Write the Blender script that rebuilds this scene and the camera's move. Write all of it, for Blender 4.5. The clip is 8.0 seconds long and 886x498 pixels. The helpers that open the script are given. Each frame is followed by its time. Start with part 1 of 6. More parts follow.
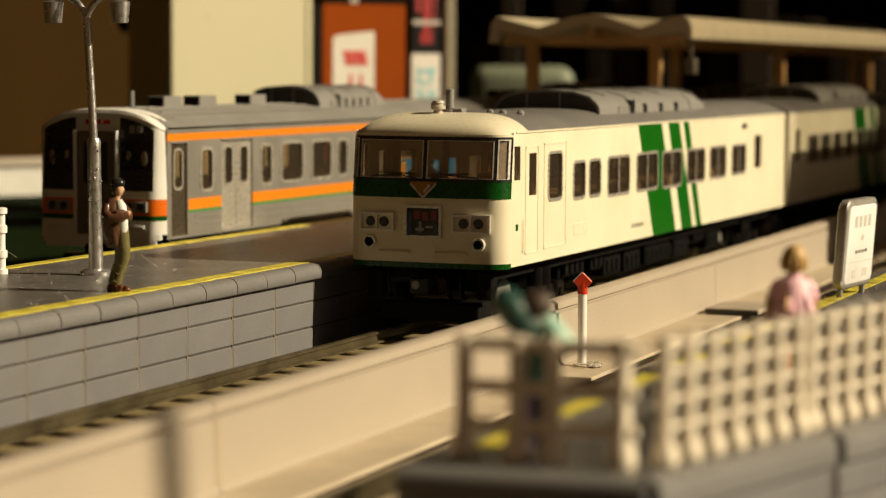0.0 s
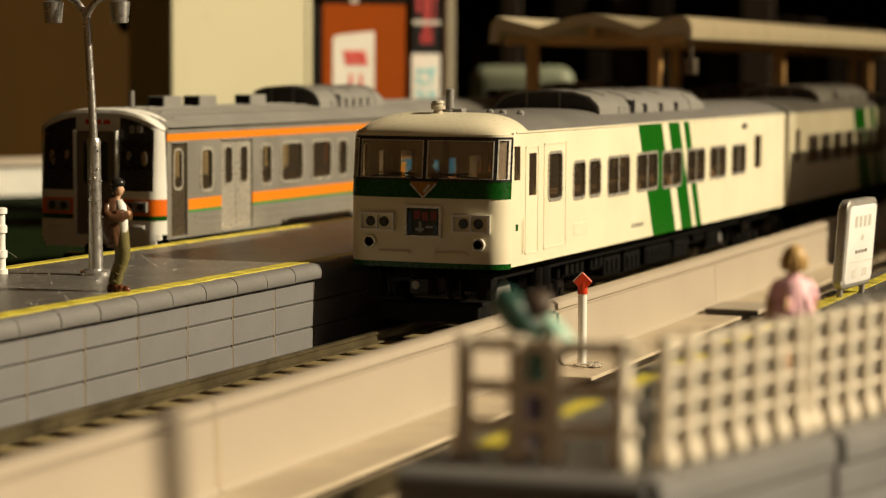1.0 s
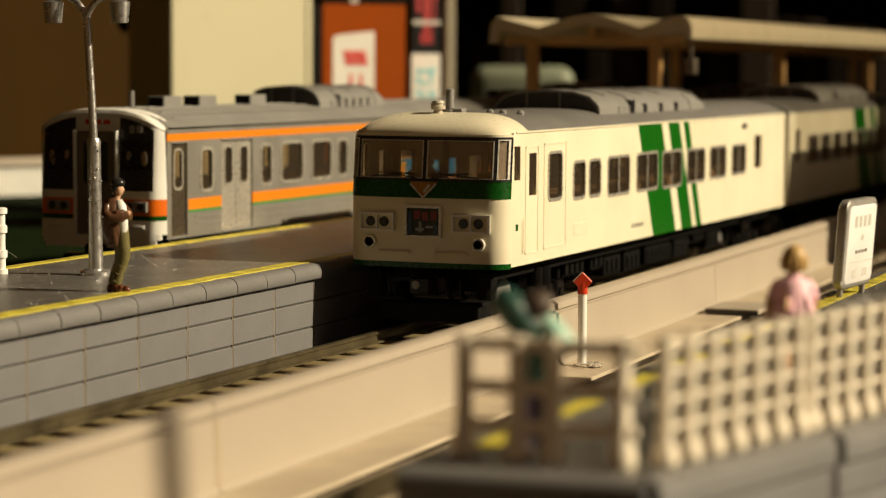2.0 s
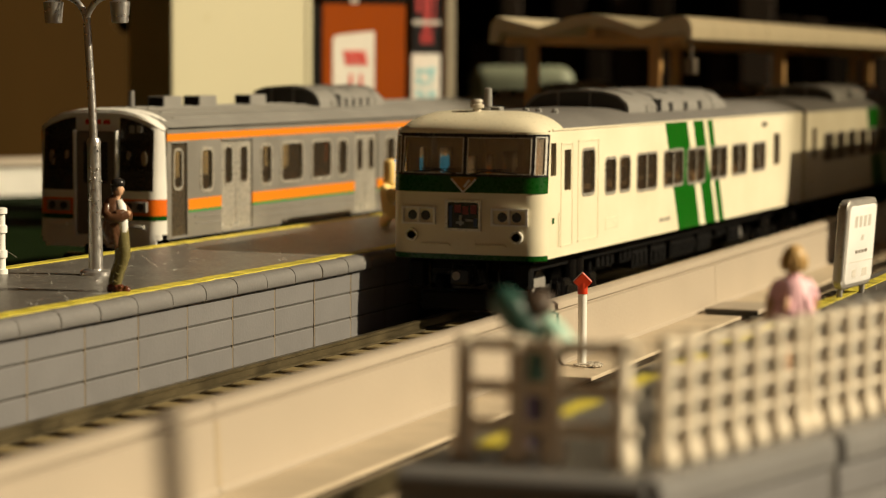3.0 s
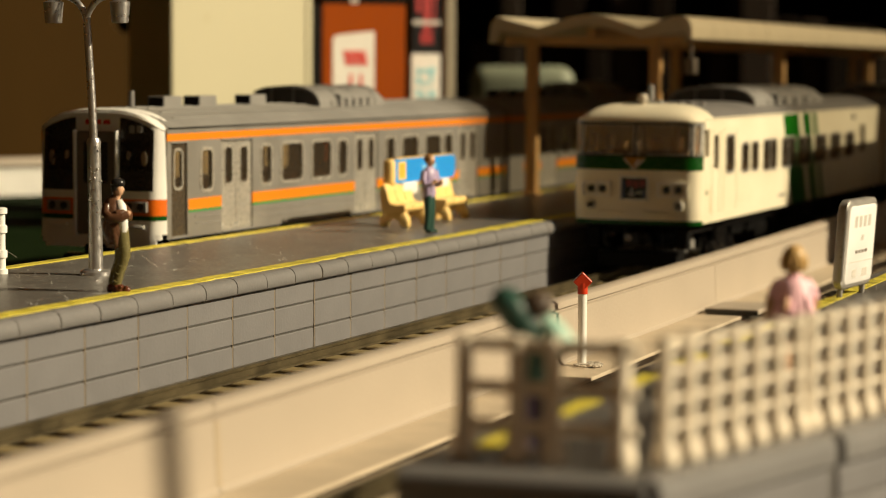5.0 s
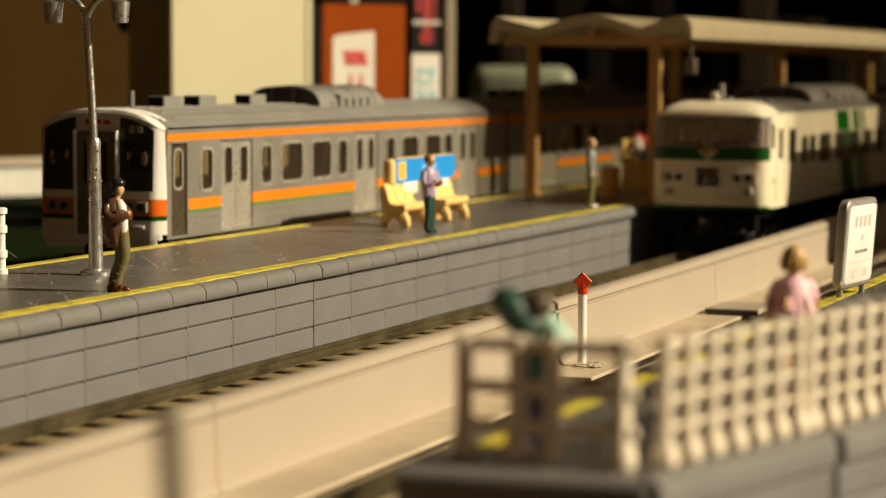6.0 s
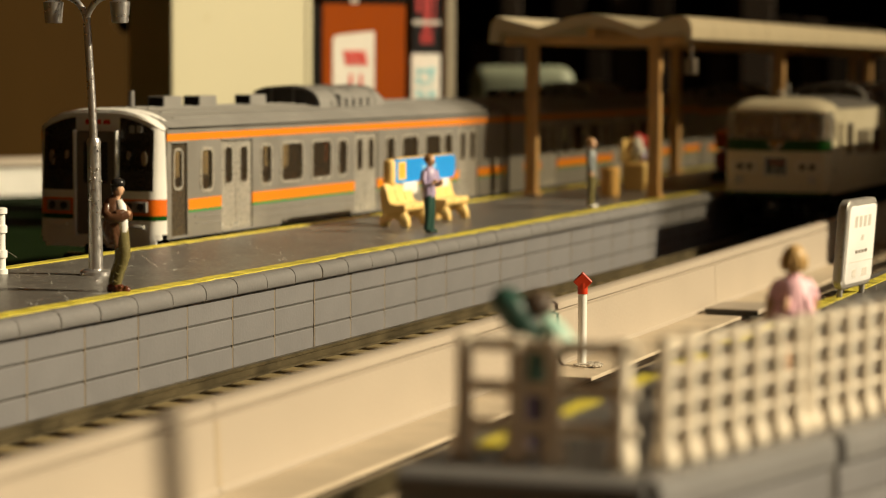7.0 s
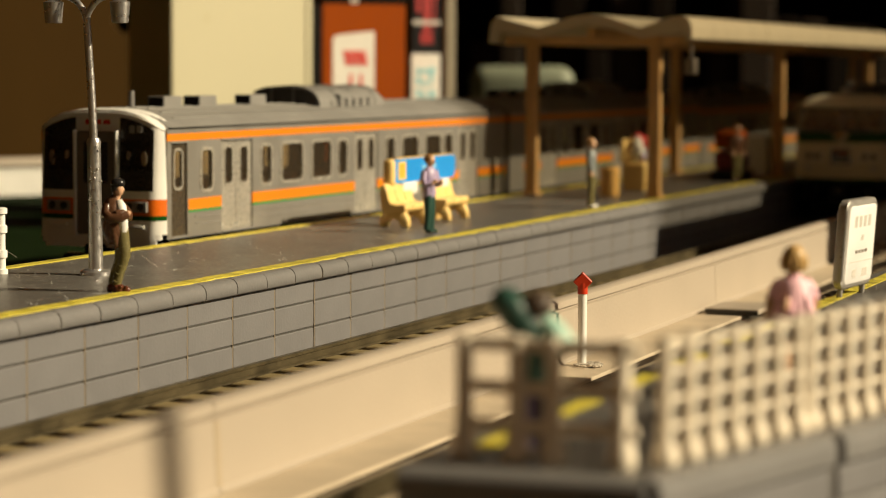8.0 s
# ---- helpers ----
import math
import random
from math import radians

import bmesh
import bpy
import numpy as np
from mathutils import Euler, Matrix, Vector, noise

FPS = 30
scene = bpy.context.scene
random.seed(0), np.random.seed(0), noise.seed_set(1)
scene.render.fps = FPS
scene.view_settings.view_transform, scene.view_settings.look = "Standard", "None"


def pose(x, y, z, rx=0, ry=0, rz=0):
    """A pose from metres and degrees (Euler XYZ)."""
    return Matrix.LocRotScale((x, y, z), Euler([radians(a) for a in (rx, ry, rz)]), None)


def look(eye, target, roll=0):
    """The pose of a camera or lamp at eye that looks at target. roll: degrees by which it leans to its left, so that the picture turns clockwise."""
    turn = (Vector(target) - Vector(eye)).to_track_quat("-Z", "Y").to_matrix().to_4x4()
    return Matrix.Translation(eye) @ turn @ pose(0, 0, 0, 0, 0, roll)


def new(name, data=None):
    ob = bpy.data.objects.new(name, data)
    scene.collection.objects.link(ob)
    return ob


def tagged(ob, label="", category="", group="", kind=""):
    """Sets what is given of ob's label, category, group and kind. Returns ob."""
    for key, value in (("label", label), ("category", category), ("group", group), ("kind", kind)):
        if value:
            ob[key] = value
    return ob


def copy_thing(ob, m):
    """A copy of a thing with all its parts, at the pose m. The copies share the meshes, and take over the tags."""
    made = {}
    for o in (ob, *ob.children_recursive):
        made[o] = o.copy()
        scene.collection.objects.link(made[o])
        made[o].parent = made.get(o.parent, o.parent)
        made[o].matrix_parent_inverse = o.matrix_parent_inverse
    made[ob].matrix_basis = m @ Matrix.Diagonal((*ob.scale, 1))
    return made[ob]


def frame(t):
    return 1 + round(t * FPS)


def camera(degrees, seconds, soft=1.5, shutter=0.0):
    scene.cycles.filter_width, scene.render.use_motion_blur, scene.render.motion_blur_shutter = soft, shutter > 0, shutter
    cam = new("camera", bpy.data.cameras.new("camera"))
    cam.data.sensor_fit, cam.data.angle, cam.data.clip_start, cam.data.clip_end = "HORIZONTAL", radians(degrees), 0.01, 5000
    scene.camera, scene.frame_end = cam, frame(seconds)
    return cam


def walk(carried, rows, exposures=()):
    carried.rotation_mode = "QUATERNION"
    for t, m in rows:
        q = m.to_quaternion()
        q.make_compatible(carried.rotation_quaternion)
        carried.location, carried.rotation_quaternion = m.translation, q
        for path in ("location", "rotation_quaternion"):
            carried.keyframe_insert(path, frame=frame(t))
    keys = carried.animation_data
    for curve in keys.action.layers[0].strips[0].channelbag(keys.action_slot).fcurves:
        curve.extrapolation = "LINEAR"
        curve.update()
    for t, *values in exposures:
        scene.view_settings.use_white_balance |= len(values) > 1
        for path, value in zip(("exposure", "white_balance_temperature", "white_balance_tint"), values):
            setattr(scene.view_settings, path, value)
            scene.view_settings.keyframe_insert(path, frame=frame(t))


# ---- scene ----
# All lengths below are millimetres of the model railway (1:150), turned into metres by S.
S = 0.001
EYE_Z = 29.5          # eye above the rail tops

cam = camera(21.25, 8.0, soft=1.1)
cam.data.dof.use_dof = True
cam.data.dof.focus_distance = 0.250
cam.data.dof.aperture_fstop = 50.0
YAW, PITCH, ROLL = 21.425, 4.418, 0.324
STAND = Matrix.Translation((0, 0, EYE_Z * S)) @ Euler((0, 0, radians(YAW))).to_matrix().to_4x4() \
    @ Euler((radians(90 - PITCH), 0, 0)).to_matrix().to_4x4() @ Euler((0, 0, radians(ROLL))).to_matrix().to_4x4()
walk(cam, [(0.0, STAND), (8.0, STAND)], exposures=[(0.0, 0.0), (2.2, 0.0), (4.5, 0.06), (8.0, 0.09)])

# ---- light: a low warm sun through a window, a little sky ----
SUN_EL, SUN_AZ = 30.5, 12.0       # azimuth counted from +X towards +Y
world = bpy.data.worlds.new("world")
scene.world = world
world.use_nodes = True
wn = world.node_tree.nodes
sky = wn.new("ShaderNodeTexSky")
sky.sky_type = "NISHITA"
sky.sun_disc = False
sky.ozone_density = 0.2
sky.dust_density = 6.0
sky.sun_elevation = radians(SUN_EL)
sky.sun_rotation = radians(90 - SUN_AZ)
world.node_tree.links.new(sky.outputs[0], wn["Background"].inputs[0])
wn["Background"].inputs[1].default_value = 0.010
sun = new("sun", bpy.data.lights.new("sun", "SUN"))
sun.data.energy = 6.3
sun.data.angle = radians(0.55)
sun.data.color = (1.0, 0.835, 0.56)
_d = Vector((math.cos(radians(SUN_EL)) * math.cos(radians(SUN_AZ)), math.cos(radians(SUN_EL)) * math.sin(radians(SUN_AZ)), math.sin(radians(SUN_EL))))
sun.matrix_basis = look(_d * 3, (0, 0, 0))


# ---- materials ----
def nodes_of(name):
    m = bpy.data.materials.new(name)
    m.use_nodes = True
    t = m.node_tree
    return m, t, t.nodes["Principled BSDF"]


def math_node(t, op, a, b=None, c=None):
    n = t.nodes.new("ShaderNodeMath")
    n.operation = op
    for i, v in enumerate((a, b, c)):
        if v is None:
            continue
        if isinstance(v, (int, float)):
            n.inputs[i].default_value = v
        else:
            t.links.new(v, n.inputs[i])
    return n.outputs[0]


def mix_col(t, fac, a, b):
    n = t.nodes.new("ShaderNodeMix")
    n.data_type = "RGBA"
    for s, v in ((n.inputs[0], fac), (n.inputs[6], a), (n.inputs[7], b)):
        if isinstance(v, (int, float)):
            s.default_value = v
        elif isinstance(v, tuple):
            s.default_value = (*v, 1)
        else:
            t.links.new(v, s)
    return n.outputs[2]


def noise_fac(t, scale, lo=0.4, hi=0.6, detail=3.0, coord=None):
    if coord is None:
        coord = t.nodes.new("ShaderNodeTexCoord").outputs["Object"]
    n = t.nodes.new("ShaderNodeTexNoise")
    n.inputs["Scale"].default_value = scale
    n.inputs["Detail"].default_value = detail
    t.links.new(coord, n.inputs["Vector"])
    r = t.nodes.new("ShaderNodeMapRange")
    r.inputs[1].default_value, r.inputs[2].default_value = lo, hi
    t.links.new(n.outputs[0], r.inputs[0])
    return r.outputs[0]


def paint(name, col, rough=0.45, metal=0.0, var=0.12, coarse=180.0, fine=2600.0, bump=0.02, dust=0.0, coat=0.0, piece=0.0, spec=0.5):
    """Moulded plastic or paint: colour that drifts at two scales, fine relief, specks of dust."""
    m, t, b = nodes_of(name)
    dark = tuple(c * (1 - var) for c in col)
    light = tuple(min(1, c * (1 + var)) for c in col)
    f1 = noise_fac(t, coarse, 0.35, 0.65)
    f2 = noise_fac(t, fine, 0.3, 0.7, 2.0)
    fm = math_node(t, "MULTIPLY_ADD", f1, 0.65, math_node(t, "MULTIPLY", f2, 0.35))
    c = mix_col(t, fm, dark, light)
    if piece:
        info = t.nodes.new("ShaderNodeObjectInfo")
        k = math_node(t, "MULTIPLY", info.outputs["Random"], piece)
        c = mix_col(t, k, c, tuple(x * 0.6 for x in col))
    if dust:
        d = noise_fac(t, 2600.0, 0.735, 0.76, 0.0)
        c = mix_col(t, math_node(t, "MULTIPLY", d, dust), c, (0.55, 0.52, 0.46))
    t.links.new(c, b.inputs["Base Color"])
    b.inputs["Metallic"].default_value = metal
    b.inputs["Specular IOR Level"].default_value = spec
    b.inputs["Coat Weight"].default_value = coat
    r = math_node(t, "MULTIPLY_ADD", f2, 0.16, max(0.02, rough - 0.08))
    t.links.new(r, b.inputs["Roughness"])
    if bump:
        bp = t.nodes.new("ShaderNodeBump")
        bp.inputs["Strength"].default_value = 0.5
        bp.inputs["Distance"].default_value = bump * S
        t.links.new(f2, bp.inputs["Height"])
        t.links.new(bp.outputs[0], b.inputs["Normal"])
    return m


def glass(name, tint, rough=0.03, see=0.75, haze=(0.02, 0.018, 0.015)):
    """A thin clear plastic pane."""
    m, t, b = nodes_of(name)
    out = t.nodes["Material Output"]
    tr = t.nodes.new("ShaderNodeBsdfTransparent")
    tr.inputs[0].default_value = (*tint, 1)
    b.inputs["Base Color"].default_value = (*haze, 1)
    b.inputs["Roughness"].default_value = rough
    mx = t.nodes.new("ShaderNodeMixShader")
    mx.inputs[0].default_value = see
    t.links.new(b.outputs[0], mx.inputs[1])
    t.links.new(tr.outputs[0], mx.inputs[2])
    t.links.new(mx.outputs[0], out.inputs[0])
    return m


def band(t, v, lo, hi):
    return math_node(t, "MULTIPLY", math_node(t, "GREATER_THAN", v, lo), math_node(t, "LESS_THAN", v, hi))


def livery_slanted(name):
    """Cream enamel with three slanted green bands and a green sill line at the cab."""
    m, t, b = nodes_of(name)
    co = t.nodes.new("ShaderNodeTexCoord").outputs["Object"]
    sp = t.nodes.new("ShaderNodeSeparateXYZ")
    t.links.new(co, sp.inputs[0])
    u = math_node(t, "MULTIPLY_ADD", sp.outputs[2], 0.5, sp.outputs[1])
    u = math_node(t, "MULTIPLY", u, 1000.0)
    k = 10.8 + 1.9
    mask = math_node(t, "ADD", band(t, u, 49.2 + k, 60.2 + k), math_node(t, "ADD", band(t, u, 63.2 + k, 68.8 + k), band(t, u, 70.7 + k, 73.6 + k)))
    f1 = noise_fac(t, 120.0, 0.35, 0.65, coord=co)
    f2 = noise_fac(t, 2500.0, 0.3, 0.7, 2.0, coord=co)
    cream = mix_col(t, f1, (0.715, 0.652, 0.485), (0.775, 0.715, 0.548))
    green = mix_col(t, f2, (0.004, 0.092, 0.003), (0.005, 0.112, 0.004))
    b.inputs["Specular IOR Level"].default_value = 0.28
    t.links.new(mix_col(t, mask, cream, green), b.inputs["Base Color"])
    t.links.new(math_node(t, "MULTIPLY_ADD", f2, 0.12, 0.28), b.inputs["Roughness"])
    return m


def livery_striped(name):
    """Stainless grey side with orange stripes and a thin green line."""
    m, t, b = nodes_of(name)
    co = t.nodes.new("ShaderNodeTexCoord").outputs["Object"]
    sp = t.nodes.new("ShaderNodeSeparateXYZ")
    t.links.new(co, sp.inputs[0])
    z = math_node(t, "MULTIPLY", sp.outputs[2], 1000.0)
    past_cab = math_node(t, "GREATER_THAN", sp.outputs[1], .0079)
    orange = math_node(t, "ADD", band(t, z, 19.52, 20.5), math_node(t, "MULTIPLY", band(t, z, 10.25, 11.70), past_cab))
    green = math_node(t, "MULTIPLY", band(t, z, 9.88, 10.25), past_cab)
    f1 = noise_fac(t, 150.0, 0.35, 0.65, coord=co)
    f2 = noise_fac(t, 2500.0, 0.3, 0.7, 2.0, coord=co)
    c = mix_col(t, f1, (0.235, 0.222, 0.20), (0.285, 0.27, 0.245))
    c = mix_col(t, orange, c, (0.66, 0.195, 0.006))
    c = mix_col(t, green, c, (0.04, 0.20, 0.05))
    t.links.new(c, b.inputs["Base Color"])
    t.links.new(math_node(t, "MULTIPLY_ADD", f2, 0.14, 0.33), b.inputs["Roughness"])
    t.links.new(math_node(t, "MULTIPLY", math_node(t, "SUBTRACT", 1.0, math_node(t, "ADD", orange, green)), 0.35), b.inputs["Metallic"])
    return m


def wood(name, a, b_, along=6.0, across=90.0, rough=0.5, spec=0.5):
    m, t, b = nodes_of(name)
    co = t.nodes.new("ShaderNodeTexCoord").outputs["Object"]
    mp = t.nodes.new("ShaderNodeMapping")
    mp.inputs["Scale"].default_value = (across, across, along)
    t.links.new(co, mp.inputs[0])
    f = noise_fac(t, 1.0, 0.3, 0.7, 5.0, coord=mp.outputs[0])
    t.links.new(mix_col(t, f, a, b_), b.inputs["Base Color"])
    b.inputs["Roughness"].default_value = rough
    b.inputs["Specular IOR Level"].default_value = spec
    return m


M = dict(
    cream=paint("cream_enamel", (0.745, 0.685, 0.515), 0.33, bump=0.0, var=0.05),
    bands=livery_slanted("cream_and_green_livery"),
    stripes=livery_striped("steel_and_orange_livery"),
    green=paint("green_enamel", (0.003, 0.062, 0.004), 0.3, bump=0.0, spec=0.3),
    roof_grey=paint("grey_roof_plastic", (0.155, 0.148, 0.14), 0.5, bump=0.01),
    roof_pale=paint("pale_grey_roof_plastic", (0.205, 0.198, 0.185), 0.5, bump=0.01),
    horn_pale=paint("pale_beige_plastic", (0.50, 0.45, 0.37), 0.45, bump=0.01),
    steel=paint("stainless_grey_paint", (0.29, 0.28, 0.265), 0.36, metal=0.35, bump=0.0),
    dull_steel=paint("dull_aluminium", (0.26, 0.245, 0.225), 0.5, metal=0.15, bump=0.01),
    silver=paint("silver_lacquer", (0.56, 0.545, 0.53), 0.33, metal=0.85, bump=0.05, fine=1500.0),
    chrome=paint("bright_trim", (0.70, 0.68, 0.62), 0.3, metal=0.2, bump=0.0),
    white=paint("white_plastic", (0.78, 0.77, 0.73), 0.42, bump=0.01, var=0.05),
    black=paint("black_plastic", (0.012, 0.012, 0.013), 0.3, bump=0.01),
    underframe=paint("black_underframe", (0.006, 0.0055, 0.0055), 0.2, bump=0.03, spec=0.24),
    matt_black=paint("matt_black_underfloor", (0.005, 0.0046, 0.0045), 0.6, bump=0.03, spec=0.12),
    orange=paint("orange_enamel", (0.78, 0.15, 0.004), 0.35, bump=0.0),
    red=paint("red_enamel", (0.62, 0.045, 0.01), 0.4, bump=0.02),
    glass=glass("smoky_pane", (0.88, 0.82, 0.74), rough=0.1, see=0.8, haze=(0.10, 0.080, 0.058)),
    # windscreen haze is a diffuse tint standing in for reflected light
    front_glass=glass("hazed_cab_pane", (0.93, 0.88, 0.80), rough=0.06, see=0.70, haze=(0.52, 0.42, 0.32)),
    dark_glass=paint("tinted_black_pane", (0.01, 0.01, 0.012), 0.12, bump=0.0),
    interior=paint("brown_interior", (0.46, 0.34, 0.21), 0.6),
    cab_grey=paint("grey_beige_cab_lining", (0.60, 0.52, 0.42), 0.6),
    platform=paint("dark_grey_asphalt_plastic", (0.113, 0.106, 0.098), 0.36, var=0.2, dust=0.45, bump=0.03),
    block=paint("grey_block_plastic", (0.164, 0.161, 0.166), 0.42, var=0.08, bump=0.02, piece=0.12),
    joint_tan=paint("tan_mortar_joint", (0.20, 0.16, 0.11), 0.8),
    bright_steel=paint("bright_stainless_trim", (0.52, 0.49, 0.43), 0.3, metal=0.5, bump=0.0),
    door_steel=paint("bright_stainless_door", (0.46, 0.435, 0.385), 0.3, metal=0.45, bump=0.0),
    louvre=paint("dark_louvre_grey", (0.045, 0.042, 0.037), 0.5),
    cab_pane=glass("dark_cab_pane", (0.88, 0.84, 0.78), rough=0.1, see=0.8, haze=(0.03, 0.027, 0.022)),
    joint=paint("dark_joint", (0.055, 0.051, 0.045), 0.8),
    kerb=paint("grey_kerb_plastic", (0.170, 0.166, 0.165), 0.42, var=0.1, bump=0.02, piece=0.12, dust=0.06),
    yellow=paint("yellow_line_paint", (0.54, 0.46, 0.055), 0.5, var=0.4, coarse=420.0, fine=1900.0, bump=0.16),
    beige=paint("beige_wall_plastic", (0.375, 0.318, 0.252), 0.55, var=0.05, bump=0.02, coarse=60.0),
    beige_joint=paint("tan_joint_plastic", (0.35, 0.285, 0.20), 0.55, var=0.05),
    beige_floor=paint("beige_roadbed_plastic", (0.47, 0.39, 0.285), 0.6, var=0.12, bump=0.03),
    ballast=paint("brown_roadbed", (0.27, 0.215, 0.14), 0.75, var=0.35, fine=1900.0, bump=0.2),
    sleeper=paint("olive_tan_sleeper", (0.20, 0.155, 0.075), 0.5, var=0.3, bump=0.06),
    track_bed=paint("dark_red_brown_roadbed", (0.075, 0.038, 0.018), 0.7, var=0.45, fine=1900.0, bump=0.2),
    crumb=paint("rust_brown_crumbs", (0.13, 0.055, 0.022), 0.6, var=0.5),
    rail=paint("weathered_rail", (0.075, 0.060, 0.033), 0.36, metal=0.3, var=0.55, bump=0.01),
    fence=paint("ivory_fence_plastic", (0.80, 0.715, 0.58), 0.35, var=0.06, bump=0.01),
    canopy=paint("cream_canopy_plastic", (0.60, 0.52, 0.365), 0.5, var=0.06, bump=0.01),
    column=paint("tan_column_plastic", (0.56, 0.34, 0.14), 0.5, var=0.1, bump=0.01),
    bench=paint("tan_bench_plastic", (0.80, 0.56, 0.20), 0.45, var=0.08, bump=0.01),
    sign_blue=paint("blue_sign_print", (0.02, 0.27, 0.75), 0.35, var=0.04, bump=0.0),
    sign_pale=paint("pale_blue_print", (0.22, 0.52, 0.82), 0.4, bump=0.0),
    sign_yellow=paint("pale_yellow_print", (0.80, 0.68, 0.25), 0.4, bump=0.0),
    ink=paint("dark_ink", (0.09, 0.085, 0.08), 0.6, bump=0.0),
    amber=paint("amber_print", (0.85, 0.42, 0.05), 0.5, bump=0.0),
    # mat green taken down to near black, in place of shade
    mat_green=paint("shade_toned_green_mat", (0.006, 0.013, 0.003), 0.95, var=0.3, fine=900.0, bump=0.1, spec=0.03),
    table=wood("dark_table_wood", (0.018, 0.011, 0.006), (0.034, 0.021, 0.011), 8.0, 60.0, 0.6, 0.25),
    panel_wood=wood("brown_board", (0.135, 0.068, 0.010), (0.165, 0.084, 0.013), 3.0, 25.0, 0.6),
    carton=paint("cream_carton", (0.50, 0.465, 0.315), 0.7, var=0.04, coarse=12.0, fine=300.0),
    bag_red=paint("dark_red_cloth", (0.16, 0.012, 0.012), 0.6),
    bin_tan=paint("orange_tan_plastic", (0.78, 0.47, 0.14), 0.45, var=0.08),
    rust_box=paint("orange_brown_carton", (0.29, 0.054, 0.0015), 0.8, var=0.08, coarse=20.0, fine=300.0, spec=0.12),
    pale_wood=paint("pale_painted_wood", (0.31, 0.27, 0.195), 0.5, var=0.06),
    carton_stain=paint("faint_stain", (0.46, 0.42, 0.275), 0.75, var=0.1),
    case_red=paint("dark_red_print", (0.40, 0.03, 0.03), 0.5, bump=0.0),
    paper=paint("white_paper", (0.75, 0.72, 0.66), 0.7, var=0.04, fine=600.0),
    print_red=paint("red_print", (0.62, 0.04, 0.03), 0.6, bump=0.0),
    cyan=paint("pale_cyan_print", (0.20, 0.55, 0.60), 0.6, bump=0.0),
    plaster=paint("warm_room_wall", (0.66, 0.39, 0.14), 0.9, var=0.06, coarse=3.0, fine=60.0),
    curtain=paint("dark_brown_curtain", (0.22, 0.13, 0.045), 0.9, var=0.15, coarse=6.0, fine=90.0),
    sheer=glass("sheer_cloth", (0.82, 0.79, 0.72), rough=0.8, see=0.54, haze=(0.5, 0.45, 0.36)),
    planks=wood("oak_floor", (0.36, 0.20, 0.08), (0.44, 0.25, 0.11), 2.0, 14.0, 0.5),
    # near-black board colour, holds the shade of the room's back
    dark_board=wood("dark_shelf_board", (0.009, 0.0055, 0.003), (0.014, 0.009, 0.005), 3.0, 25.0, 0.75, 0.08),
    cab_door=paint("dark_bronze_door", (0.13, 0.105, 0.075), 0.24, metal=0.6, bump=0.0),
    brown_grey=paint("dull_grey_brown_door", (0.16, 0.135, 0.11), 0.5, bump=0.0),
    rim_silver=paint("satin_silver_rim", (0.42, 0.40, 0.37), 0.35, metal=0.5, bump=0.02),
    board_white=paint("white_board_enamel", (0.80, 0.79, 0.77), 0.4, var=0.04, bump=0.0),
    pale_print=paint("pale_grey_print", (0.50, 0.47, 0.43), 0.6, bump=0.0),
    lens_red=paint("dark_red_lens", (0.20, 0.045, 0.03), 0.2, bump=0.0),
    gold=paint("old_gold", (0.38, 0.20, 0.05), 0.35, metal=0.5, bump=0.0),
    dim_red=paint("dim_red_print", (0.20, 0.02, 0.02), 0.4, bump=0.0),
    dim_blue=paint("dim_blue_print", (0.02, 0.05, 0.14), 0.4, bump=0.0),
    dim_pale=paint("dim_pale_print", (0.26, 0.28, 0.30), 0.4, bump=0.0),
    pale_green=paint("pale_green_plastic", (0.20, 0.225, 0.16), 0.6),
    skin=paint("painted_skin", (0.60, 0.36, 0.22), 0.4, bump=0.0),
    hair_black=paint("painted_black_hair", (0.015, 0.014, 0.014), 0.3, bump=0.03),
    hair_brown=paint("painted_light_brown_hair", (0.30, 0.16, 0.06), 0.4, bump=0.03),
    hair_dark=paint("painted_dark_brown_hair", (0.085, 0.06, 0.045), 0.4, bump=0.03),
    blond=paint("painted_blond_hair", (0.52, 0.33, 0.12), 0.4, bump=0.03),
    brown=paint("painted_brown_cloth", (0.11, 0.052, 0.028), 0.24, var=0.25, bump=0.04),
    olive=paint("painted_olive_cloth", (0.15, 0.13, 0.055), 0.22, var=0.25, bump=0.04),
    lilac=paint("painted_lilac_cloth", (0.42, 0.34, 0.52), 0.4, bump=0.03),
    plum=paint("painted_dark_plum_cloth", (0.06, 0.04, 0.07), 0.4, bump=0.03),
    forest=paint("painted_dark_green_cloth", (0.018, 0.065, 0.05), 0.4, bump=0.03),
    teal=paint("painted_teal_cloth", (0.36, 0.60, 0.50), 0.4, bump=0.03),
    pink=paint("painted_pink_cloth", (0.90, 0.54, 0.62), 0.45, bump=0.03),
    grey_cloth=paint("painted_grey_cloth", (0.17, 0.19, 0.19), 0.45, bump=0.03),
    shoe=paint("glossy_brown_shoe", (0.10, 0.03, 0.015), 0.18, bump=0.02),
    glue=paint("clear_glue", (0.45, 0.40, 0.33), 0.15, var=0.4, fine=1200.0, bump=0.3),
)


